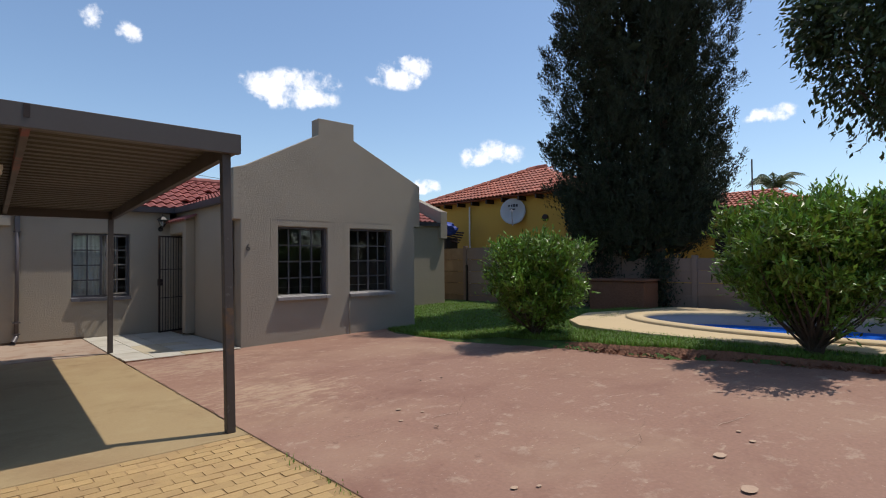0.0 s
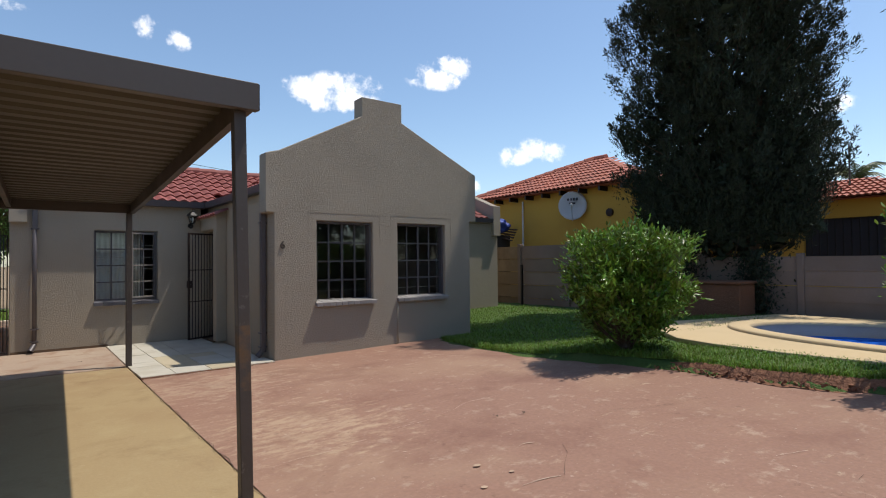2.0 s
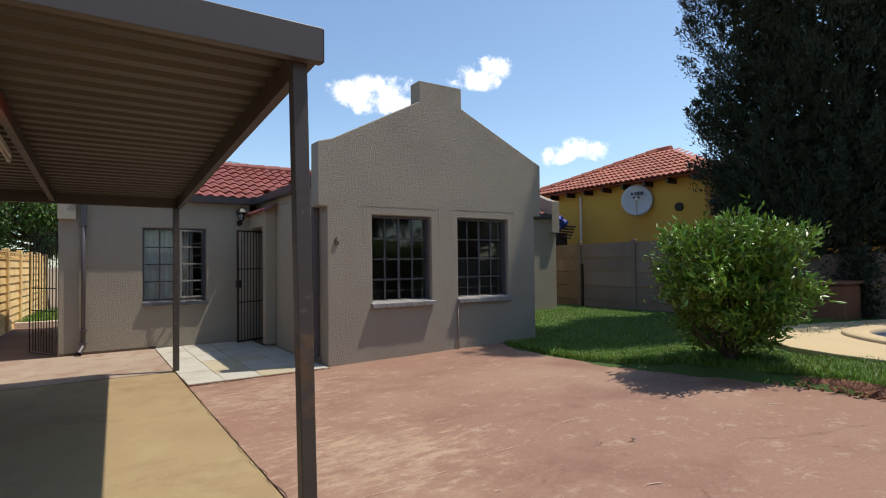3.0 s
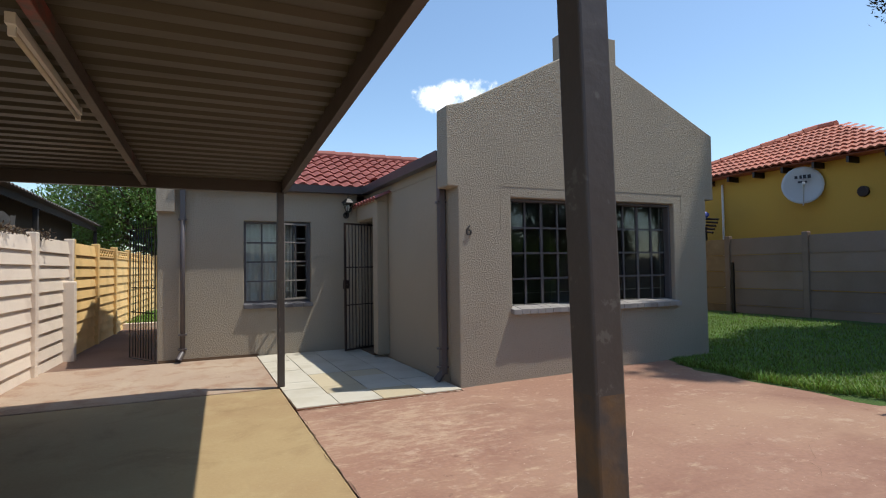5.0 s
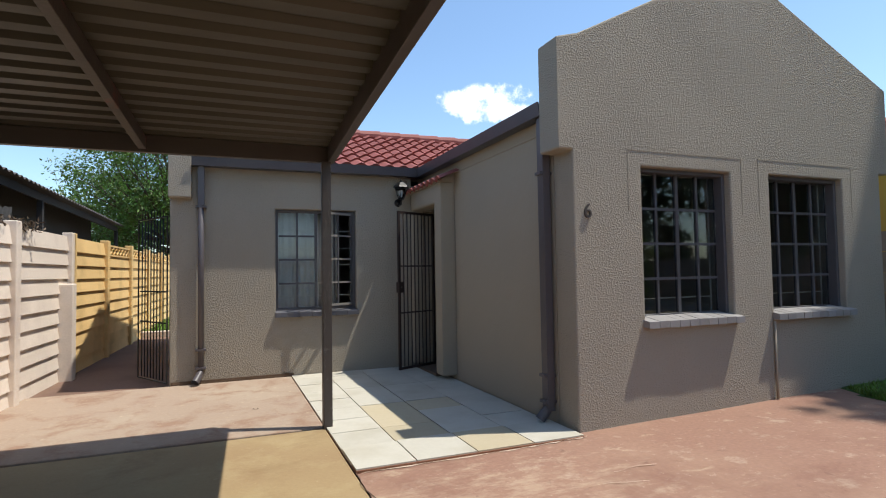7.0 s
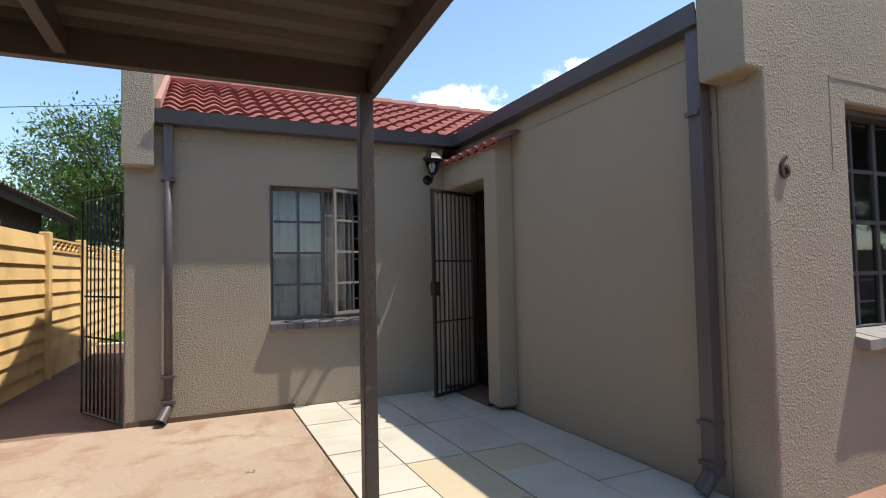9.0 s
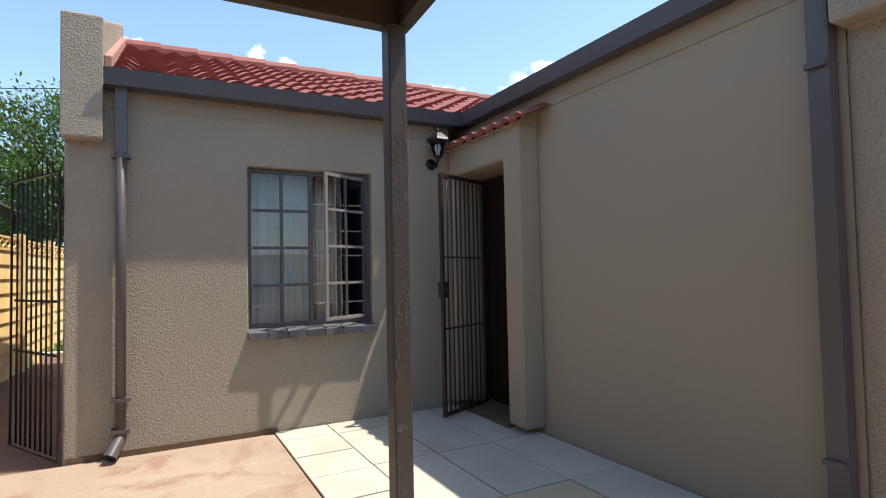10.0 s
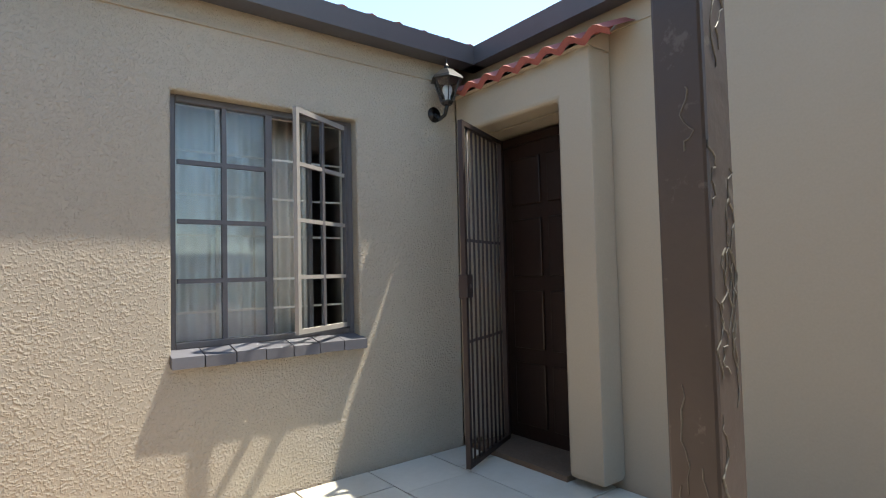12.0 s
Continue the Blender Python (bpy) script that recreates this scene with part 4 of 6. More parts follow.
# white bars inside the window openings
def burglar_bars(x0, z0, x1, z1, y, ups, acrosses, label):
    t = thing("burglar_bars", (x0, y, z0), label, "bars")
    w, h = x1 - x0, z1 - z0
    for u in ups:
        part("upright", boxes((u * w - 0.008, -0.004, 0, u * w + 0.008, 0.004, h)), WHITE_BAR, t)
    for v in acrosses:
        part("crossbar", boxes((0, -0.009, v * h - 0.006, w, -0.004, v * h + 0.006)), WHITE_BAR, t)
    return t


burglar_bars(WW[0] + 0.02, WW[1] + 0.06, WW[2] - 0.02, WW[3] - 0.01, Y_W + 0.17, (0.01, 0.24, 0.52, 0.74, 0.99), (0.01, 0.13, 0.26, 0.45, 0.62, 0.80, 0.99), "white burglar bars inside the open window")
for q in (W1, W2):
    burglar_bars(q[0] + 0.02, q[1] + 0.03, q[2] - 0.02, q[3] - 0.01, Y_F + 0.24, (0.01, 0.99), (0.12, 0.99), "white burglar bars behind the dark panes")
# curtains
def curtain(x0, x1, z0, z1, y, material, label, folds=9, amp=0.03):
    bm = bmesh.new()
    n = folds * 8
    rows = []
    for z in (z0, z0 + (z1 - z0) * 0.5, z1):
        sw = 1.0 if z < z1 else 0.6
        rows.append([bm.verts.new((x0 + (x1 - x0) * k / n, y + amp * sw * math.sin(2 * math.pi * folds * k / n + 0.6 * math.sin(k * 0.37)), z)) for k in range(n + 1)])
    for a, b in zip(rows, rows[1:]):
        for k in range(n):
            bm.faces.new((a[k], a[k + 1], b[k + 1], b[k]))
    ob = part("curtain", bm, material, None, smooth=True)
    s = ob.modifiers.new("cloth", "SOLIDIFY"); s.thickness = 0.003
    return tagged(ob, label, "curtain")


curtain(WW[0] - 0.1, WW[0] + 0.58, 0.5, 2.35, Y_W + 0.25, LACE, "white net curtain drawn across the window", 8, 0.018)
curtain(WW[0] + 0.45, WW[0] + 0.86, 0.5, 2.35, Y_W + 0.29, CURTAIN, "cream curtain gathered in loose folds", 6, 0.035)


def sill(x0, x1, z, y0, y1, n, label, material=SILL):
    """Sill of sloping bricks laid side by side."""
    t = thing("window_sill", (x0, y0, z), label, "sill")
    t["kind"] = "structure"
    w = (x1 - x0) / n
    me = None
    for k in range(n):
        if me is None:
            bm = bmesh.new()
            vs = [bm.verts.new(p) for p in ((0.003, 0, -0.045), (w - 0.003, 0, -0.045), (w - 0.003, y1 - y0, -0.02), (0.003, y1 - y0, -0.02), (0.003, 0, 0.012), (w - 0.003, 0, 0.012), (w - 0.003, y1 - y0, 0.045), (0.003, y1 - y0, 0.045))]
            for f in ((3, 2, 1, 0), (4, 5, 6, 7), (0, 1, 5, 4), (1, 2, 6, 5), (2, 3, 7, 6), (3, 0, 4, 7)):
                bm.faces.new([vs[i] for i in f])
            me = mesh_of("sill_brick", bm)
            me.materials.append(material)
        ob = new("sill_brick", me)
        ob.parent = t
        ob.matrix_basis = pose(k * w, random.uniform(-0.003, 0.003), random.uniform(-0.002, 0.002))
    return t


sill(WW[0] - 0.01, WW[2] + 0.02, WW[1] + 0.012, Y_W - 0.055, Y_W + 0.10, 7, "dark grey sloping brick sill below the open window")
sill(W1[0] - 0.03, W1[2] + 0.04, W1[1], Y_F - 0.075, Y_F + 0.12, 10, "pale cement sloping sill slabs below the gable window", SILL_PALE)
sill(W2[0] - 0.03, W2[2] + 0.04, W2[1], Y_F - 0.075, Y_F + 0.12, 10, "pale cement sloping sill slabs below the gable window", SILL_PALE)

# ---- entrance ----
door = thing("door_1", (3.87, 12.60, 0.02), "dark stained panelled wooden front door", "door")
door["kind"] = "structure"
bm = boxes((0, 0.0, 0, 0.05, 0.05, 2.14), (0, 0.81, 0, 0.05, 0.86, 2.14), (0, 0.05, 2.08, 0.05, 0.81, 2.14))
part("door_frame", bm, WOOD, door)
bm = boxes((0.012, 0.05, 0.01, 0.045, 0.81, 2.08))
leaf_ob = part("door_leaf", bm, WOOD, door)
for r, (z0, z1) in enumerate(((0.12, 0.55), (0.65, 1.05), (1.15, 1.55), (1.65, 1.98))):
    for y0 in (0.12, 0.46):
        bevel(part("panel", boxes((-0.004, y0, z0, 0.014, y0 + 0.28, z1)), WOOD, leaf_ob), 0.012, 2)
bm = bmesh.new()
rod(bm, (0.01, 0.13, 1.06), (-0.05, 0.13, 1.06), 0.012, n=10)
rod(bm, (-0.05, 0.13, 1.06), (-0.05, 0.24, 1.06), 0.010, n=10)
part("handle", bm, BLACK, leaf_ob)
structure(part("floor_threshold", boxes((3.53, 12.62, -0.1, 3.93, 13.44, 0.045)), PLINTH), "worn brown screed threshold", "threshold")


def bar_gate(at, yaw, width, height, bars, rails, lock, label, material=IRON, spikes=0.0, f=0.03):
    """Security gate: its hinge edge at the origin, the leaf along +x."""
    t = thing("security_gate", at, label, "gate")
    t.rotation_euler = (0, 0, radians(yaw))
    for x in (0.0, width - f):
        part("stile", boxes((x, -f / 2, 0.0, x + f, f / 2, height)), material, t)
    part("top_rail", boxes((f, -f / 2, height - f, width - f, f / 2, height)), material, t)
    part("bottom_rail", boxes((f, -f / 2, 0.0, width - f, f / 2, f)), material, t)
    for z in rails:
        part("cross_rail", boxes((0.03, -0.016, z - 0.009, width - 0.03, -0.009, z + 0.009)), material, t)
    for k in range(bars):
        x = 0.03 + (width - 0.06) * (k + 1) / (bars + 1)
        bm = bmesh.new()
        rod(bm, (x, 0, 0.03), (x, 0, height - 0.03), 0.0075, n=8)
        if spikes:
            rod(bm, (x, 0, height), (x, 0, height + spikes), 0.0075, 0.001, n=8)
        part("bar", bm, material, t, smooth=True)
    if lock:
        box_ob = bevel(part("lock_box", boxes((width - 0.07, -0.03, lock - 0.07, width + 0.012, 0.03, lock + 0.07)), material, t), 0.004, 2)
        for s in (-1, 1):
            bm = bmesh.new()
            rod(bm, (width - 0.03, s * 0.030, lock), (width - 0.03, s * 0.034, lock), 0.012, n=10)
            part("keyhole_plate", bm, STEEL, box_ob)
    for z in (0.25, height - 0.25):
        bm = bmesh.new()
        rod(bm, (-0.008, 0, z - 0.04), (-0.008, 0, z + 0.04), 0.012, n=8)
        part("hinge", bm, material, t)
    return t


hinge, free = Vector((3.80, 13.36, 0)), Vector((3.19, 13.075, 0))
bar_gate((hinge.x, hinge.y, 0.045), math.degrees(math.atan2(free.y - hinge.y, free.x - hinge.x)), (free - hinge).length, 2.09, 8, (0.74, 1.36), 1.08, "dark brown barred security gate standing ajar")
bar_gate((0.43, 13.52, 0.03), math.degrees(math.atan2(0.68, -0.39)), 0.80, 2.02, 8, (0.72, 1.1), 0.0, "tall black spiked side gate swung open", BLACK, 0.12, 0.014)

# tiled canopy over the door
canopy = thing("door_canopy", (X_S, 12.18, 2.44), "small lean-to canopy of red roof tiles above the front door", "canopy")
part("bed", pierced([(-0.20, -0.012), (-0.005, -0.012), (-0.005, 0.12), (-0.215, 0.0)], [], lambda u, v: (u, 0.18, v), (0, Y_W - 12.18 - 0.19, 0)), PLASTER, canopy)
for k in range(4):
    ob = new("canopy_tile", TILE_ME)
    ob.parent = canopy
    ob.matrix_basis = pose(-0.262, 0.34 + k * 0.335, 0.0, 0, 0, -90) @ pose(0, 0, 0, 26, 0, 0)
    ob.scale = (0.84, 0.78, 0.9)

# wall lantern
lan = thing("wall_lantern", (3.34, Y_W - 0.002, 2.30), "black cast-metal carriage lantern on the wall", "lamp")
bm = bmesh.new()
lathe(bm, ((0.03, -0.012), (0.05, -0.006), (0.055, 0.0)), 14)
bmesh.ops.rotate(bm, verts=bm.verts[:], cent=(0, 0, 0), matrix=Matrix.Rotation(radians(90), 3, "X"))
part("back_plate", bm, BLACK, lan, smooth=True)
bm = bmesh.new()
pts = [(0, -0.01, 0.0), (0, -0.06, -0.045), (0, -0.12, -0.03), (0, -0.15, 0.03)]
for a, b in zip(pts, pts[1:]):
    rod(bm, a, b, 0.012, n=8)
part("arm", bm, BLACK, lan, smooth=True)
bm = bmesh.new(); lathe(bm, ((0.03, 0.03), (0.045, 0.045), (0.045, 0.055)), 6, (0, -0.15, 0))
part("base_cup", bm, BLACK, lan)
bm = bmesh.new(); lathe(bm, ((0.118, 0.195), (0.105, 0.215), (0.045, 0.265), (0.02, 0.275), (0.02, 0.285)), 6, (0, -0.15, 0))
cap = part("cap", bm, BLACK, lan, "black pitched lantern cap")
bm = bmesh.new(); lathe(bm, ((0.012, 0.285), (0.016, 0.295), (0.006, 0.31), (0.004, 0.34)), 8, (0, -0.15, 0))
part("finial", bm, BLACK, cap)
for k in range(6):
    a = math.pi / 3 * k
    bm = bmesh.new()
    rod(bm, (0.045 * math.cos(a), -0.15 + 0.045 * math.sin(a), 0.055), (0.092 * math.cos(a), -0.15 + 0.092 * math.sin(a), 0.20), 0.005, n=5)
    part("stanchion", bm, BLACK, lan)
bm = bmesh.new(); lathe(bm, ((0.04, 0.057), (0.086, 0.198)), 6, (0, -0.15, 0))
part("glass", bm, GLASS, lan).visible_shadow = False
bm = bmesh.new(); lathe(bm, ((0.012, 0.055), (0.014, 0.09), (0.028, 0.125), (0.024, 0.15), (0.008, 0.165)), 12, (0, -0.15, 0))
part("bulb", bm, WHITEP, lan, smooth=True)

# house number
cu = bpy.data.curves.new("house_number", "FONT")
cu.body, cu.size, cu.extrude = "6", 0.17, 0.008
cu.materials.append(STEEL)
num = new("house_number", cu)
num.matrix_basis = pose(3.80, Y_F - 0.008, 1.75, 90, 0, 0)
tagged(num, "dark metal house number 6 on the gable front", "number")
# thin conduit below the second window
bm = bmesh.new()
rod(bm, (5.97, Y_F - 0.018, 0.0), (5.97, Y_F - 0.018, 0.80), 0.011, n=8)
rod(bm, (5.97, Y_F - 0.018, 0.80), (6.0, Y_F - 0.02, 0.83), 0.014, n=8)
tagged(part("wall_pipe", bm, PLASTER, smooth=True), "thin painted pipe rising to the window corner", "pipe")

# ---- carport ----
cp = thing("carport", (1.74, 5.14, 0), "taupe painted steel carport with profiled roof sheets", "carport")
def cp_part(nm, rows, m_=STEEL, bev=0.004):
    bm = bmesh.new()
    for r in rows:
        box(bm, r[0] - 1.74, r[1] - 5.14, r[2], r[3] - 1.74, r[4] - 5.14, r[5])
    ob = part(nm, bm, m_, cp)
    return bevel(ob, bev, 2) if bev else ob


def beam(nm, a, b, w, h, m_=STEEL):
    """A box section whose top middle line runs from a to b."""
    a, b = Vector(a), Vector(b)
    d = (b - a)
    side = d.cross(Vector((0, 0, 1))).normalized() * w / 2
    bm = bmesh.new()
    vs = []
    for p in (a, b):
        for s, z in ((-1, 0), (1, 0), (1, -h), (-1, -h)):
            vs.append(bm.verts.new(p + side * s + Vector((-1.74, -5.14, z))))
    for f in ((0, 1, 2, 3), (7, 6, 5, 4), (0, 4, 5, 1), (1, 5, 6, 2), (2, 6, 7, 3), (3, 7, 4, 0)):
        bm.faces.new([vs[i] for i in f])
    bmesh.ops.recalc_face_normals(bm, faces=bm.faces[:])
    return bevel(part(nm, bm, m_, cp), 0.004, 2)


P1, P2, PL1, PL2 = (1.742, 5.235), (1.889, 10.964), (-1.45, 5.235), (-1.35, 10.964)
ZF, ZR = 2.52, 2.295
for k, ((px, py), z) in enumerate(((P1, ZF), (P2, ZR), (PL1, ZF), (PL2, ZR))):
    bm = bmesh.new()
    rings = []
    for zz in ((-0.12, 0.70, 1.12, z) if k == 0 else (-0.12, z)):
        dx, dy = (0.016 * (1.3 - zz) / 1.3, -0.022 * (1.3 - zz) / 1.3) if k == 0 else (0, 0)
        rings.append([bm.verts.new((px + dx + sx * 0.039 - 1.74, py + dy + sy * 0.039 - 5.14, zz)) for sx, sy in ((-1, -1), (1, -1), (1, 1), (-1, 1))])
    for a, b in zip(rings, rings[1:]):
        for q in range(4):
            f = bm.faces.new((a[q], a[(q + 1) % 4], b[(q + 1) % 4], b[q]))
            f.material_index = 1 if k == 0 and b is rings[2] else 0
    bm.faces.new(rings[0][::-1]); bm.faces.new(rings[-1])
    post = part("post", bm, POST, cp)
    post.data.materials.append(POST_RUST)
    bevel(post, 0.006, 2)
bm = bmesh.new()
rs = random.Random(4)
for k in range(26):
    z0, run = rs.uniform(0.2, 2.1), rs.uniform(0.03, 0.22)
    south = rs.random() < 0.8
    u, steps = rs.uniform(-0.030, 0.026), rs.randint(9, 20)
    pts = []
    for j in range(steps):
        uu = max(-0.036, min(0.036, u + 0.010 * math.sin(j * 0.9 + k) * rs.uniform(0.3, 1.2) + rs.uniform(-0.004, 0.004)))
        zz = z0 + run * j / steps + rs.uniform(-0.004, 0.004)
        pts.append((P2[0] + uu - 1.74, P2[1] - 0.0395 - 5.14, zz) if south else (P2[0] - 0.0395 - 1.74, P2[1] + uu - 5.14, zz))
    for a, b in zip(pts, pts[1:]):
        rod(bm, a, b, rs.uniform(0.0007, 0.0015), n=5, caps=False)
tagged(part("peeling_paint", bm, BLISTER, cp, "blistered paint edges on the post"), kind="stuff")
beam("front_beam", (-1.55, 5.175, 2.695), (1.826, 5.175, 2.695), 0.06, 0.18)
beam("rear_beam", (-1.45, 11.0, 2.46), (1.965, 11.0, 2.46), 0.06, 0.165)
beam("side_beam", (1.775, 5.21, 2.70), (1.935, 10.965, 2.48), 0.06, 0.185)
beam("side_beam", (-1.60, 5.21, 2.70), (-1.55, 10.965, 2.48), 0.06, 0.185)
beam("purlin", (0.28, 5.21, 2.65), (0.47, 10.96, 2.415), 0.055, 0.10, PRIMER)
part("bracket", boxes((0.25 - 1.74, 0.0, 2.59, 0.29 - 1.74, 0.004, 2.69)), IRON, cp, "dark bolted bracket")
part("end_plate", boxes((1.827 - 1.74, 0.01, 2.52, 1.833 - 1.74, 0.06, 2.69)), IRON, cp)
bm = bmesh.new()
period, rise = 0.19, 0.036
prof = []
y = 5.21
while y < 10.97:
    for dy, h in ((0.0, 0), (0.085, 0), (0.105, rise), (0.165, rise)):
        prof.append((y + dy, h))
    y += period
ra, rb = [], []
for y, h in prof:
    z = 2.66 - (y - 5.14) * (0.235 / 5.78) + h + 0.004
    ra.append(bm.verts.new((-1.62 - 1.74, y - 5.14, z)))
    rb.append(bm.verts.new((1.765 + 0.16 * (y - 5.14) / 5.78 - 1.74, y - 5.14, z)))
for k in range(len(ra) - 1):
    bm.faces.new((ra[k], rb[k], rb[k + 1], ra[k + 1]))
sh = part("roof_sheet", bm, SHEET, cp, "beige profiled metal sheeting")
sm = sh.modifiers.new("sheet", "SOLIDIFY"); sm.thickness, sm.offset = 0.0015, 1
lampt = thing("tube_light", (0.30, 8.0, 2.48), "bare fluorescent tube light fixed to the carport purlin", "lamp")
batten = part("batten", boxes((-0.09, -0.78, 0.0, -0.05, 0.78, 0.05)), WHITEP, lampt)
bm = bmesh.new(); rod(bm, (-0.07, -0.74, -0.025), (-0.07, 0.74, -0.025), 0.014, n=12)
part("tube", bm, TUBE, batten, smooth=True)
for y in (-0.755, 0.735):
    part("lampholder", boxes((-0.085, y, -0.045, -0.055, y + 0.02, 0.0)), WHITEP, batten)


# ---- fences ----
def louvre_fence(name, a, b, height, material, label, bays, top="plain", z0=0.0, mats=None, n=None, tilt=-8, lap=1.06):
    """Precast fence from a to b: posts with lapped slats between them."""
    a, b = Vector((*a, 0)), Vector((*b, 0))
    ang = math.degrees(math.atan2(b.y - a.y, b.x - a.x))
    t = thing(name, (a.x, a.y, z0), label, "fence")
    t.rotation_euler = (0, 0, radians(ang))
    L = (b - a).length / bays
    n = n or 9
    for k in range(bays + 1):
        m_ = mats[min(k, bays - 1)] if mats else material
        bevel(part("post", boxes((k * L - 0.065, -0.065, -0.15, k * L + 0.065, 0.065, height + 0.06)), m_, t), 0.012, 2)
    hz = height / n
    for k in range(bays):
        m_ = mats[k] if mats else material
        me = mesh_of("slat", boxes((0.066, -0.022, 0.0, L - 0.066, 0.022, hz * lap)))
        me.materials.append(m_)
        for r in range(n):
            if top == "lattice" and r == n - 1 and k >= 1:
                for nm, q in (("lattice_rail", (0.066, -0.02, r * hz, L - 0.066, 0.02, r * hz + 0.03)), ("lattice_rail", (0.066, -0.02, height - 0.03, L - 0.066, 0.02, height))):
                    ob = part(nm, boxes(q), m_, t); ob.location = (k * L, 0, 0)
                cnt = 7
                for c in range(cnt):
                    bm = bmesh.new()
                    x0 = 0.07 + (L - 0.14) * c / cnt
                    dx = (L - 0.14) / cnt
                    for s in (0, 1):
                        rod(bm, (x0 + dx * s, 0, r * hz + 0.03), (x0 + dx * (1 - s), 0, height - 0.03), 0.016, n=6)
                    ob = part("lattice_cross", bm, m_, t); ob.location = (k * L, 0, 0)
                continue
            ob = new("slat", me)
            ob.parent = t
            ob.matrix_basis = pose(k * L, 0, r * hz + random.uniform(-0.004, 0.004), tilt + random.uniform(-0.6, 0.6), 0, 0)
    return t


fx = lambda y: -1.0 + 0.058 * (y - 13.2)
louvre_fence("west_fence", (fx(7.85), 7.85), (fx(14.95), 14.95), 1.90, PRECAST_P, "pinkish precast concrete fence of lapped slats", 4, z0=-0.03, n=10)
louvre_fence("side_fence", (fx(15.02), 15.02), (fx(25.6), 25.6), 1.90, PRECAST_Y, "ochre precast concrete fence with lattice top", 6, "lattice", z0=-0.03, n=10)
bevel(tagged(part("stub_post", boxes((fx(14.7) - 0.02, 14.55, -0.1, fx(14.7) + 0.16, 14.73, 1.24)), PRECAST_P), "short pinkish concrete post beside the fence", "post"), 0.015, 2)
bevel(tagged(part("garden_kerb", boxes((-0.62, 19.6, -0.05, 0.44, 19.75, 0.12)), PRECAST_P), "low concrete kerb across the side passage", "kerb"), 0.015, 2)
spots = [(random.uniform(-0.55, 0.42), random.uniform(19.8, 24.0), 0.06) for _ in range(2500)]
structure(part("lawn_side", boxes((-0.65, 19.75, -0.1, 0.44, 25.5, 0.07)), TURF), "small strip of lawn behind the side passage", "lawn")
blades("side_grass", spots, 0.10, 0.008, BLADE, "grass blades behind the low kerb")
# boundary wall beside pool and lawn
louvre_fence("boundary_wall", (13.05, 15.6), (13.05, 8.0), 2.02, PRECAST_G, "weathered grey-brown precast concrete wall panels", 4, z0=-0.03, n=5, tilt=-2.5, lap=0.975, mats=[PRECAST_B, PRECAST_G, PRECAST_G, PRECAST_G])
louvre_fence("pool_wall", (13.08, 7.88), (13.08, -4.0), 1.20, PRECAST_G, "weathered precast concrete wall beside the pool", 6, z0=0.36, n=4, tilt=-2.5, lap=0.975)
bm = bmesh.new()
box(bm, -0.03, -0.03, 0, 0.03, 0.03, 1.45)
ob = part("steel_post", bm, BLACK)
ob.location = (12.85, 13.45, -0.05)
tagged(ob, "thin dark steel post before the boundary wall", "post")

# unseen plain walls, added to close the yard and darken the panes' reflections
structure(part("wall_south", boxes((-6.0, -7.2, -0.2, 13.1, -7.0, 2.2)), PRECAST_G), "plain unseen precast wall added to close the yard", "wall")
structure(part("wall_west", boxes((-6.2, -7.2, -0.2, -6.0, 8.0, 2.2)), PRECAST_G), "plain unseen precast wall added to close the yard", "wall")

# ---- neighbour's house beyond the boundary ----
nb = thing("neighbour_house", (14.6, 17.2, 0), "ochre plastered house with a hipped terracotta tile roof", "house")
NX, NY = 14.6, 17.0
def nb_part(nm, bm, m_, label=""):
    bmesh.ops.translate(bm, verts=bm.verts[:], vec=(-14.6, -17.2, 0))
    return part(nm, bm, m_, nb, label)


nb_part("wall", boxes((NX, 10.7, -0.2, 20.4, NY, 3.78)), YELLOW)
E0, E1, EZ, RZ = (14.15, 17.45), (20.85, 10.25), 3.76, 5.22
bm = bmesh.new()
c = [bm.verts.new(p) for p in ((E0[0], E0[1], EZ), (E1[0], E0[1], EZ), (E1[0], E1[1], EZ), (E0[0], E1[1], EZ))]
r0, r1 = bm.verts.new((17.5, 14.1, RZ)), bm.verts.new((17.5, 13.6, RZ))
for f in ((c[0], c[3], r1, r0), (c[1], c[0], r0), (c[2], c[1], r0, r1), (c[3], c[2], r1)):
    bm.faces.new(f)
bm.faces.new((c[3], c[2], c[1], c[0]))
nb_roof = nb_part("roof", bm, TILE_OLD)
slope = math.atan((RZ - EZ) / (17.5 - 14.15))
west_old = []
for r in range(9):
    d = r * 0.385 * math.cos(slope)
    for k in range(20):
        y = E0[1] - 0.36 - k * 0.36
        if y + 0.36 > E0[1] - d + 0.1 or y < E1[1] + d - 0.1:
            continue
        west_old.append(pose(E0[0] - 0.03 + d, y + 0.36, EZ + 0.065 + d * math.tan(slope), 0, 0, -90) @ pose(0, 0, 0, math.degrees(slope) - 4.5, 0, 0))
for m in west_old:
    ob = new("roof_tile", TILE_ME_OLD)
    ob.parent = nb_roof
    ob.matrix_basis = Matrix.Translation((-14.6, -17.2, 0)) @ m
bm = bmesh.new()
a, b = Vector((E0[0], E0[1], EZ + 0.05)), Vector((17.5, 14.1, RZ + 0.05))
for k in range(13):
    rod(bm, a.lerp(b, k / 13), a.lerp(b, (k + 1.08) / 13), 0.14, 0.12, 8)
rod(bm, (17.5, 14.1, RZ + 0.05), (17.5, 13.6, RZ + 0.05), 0.12, n=8)
nb_part("hip_caps", bm, TILE_OLD, "rounded hip tiles").parent = nb_roof
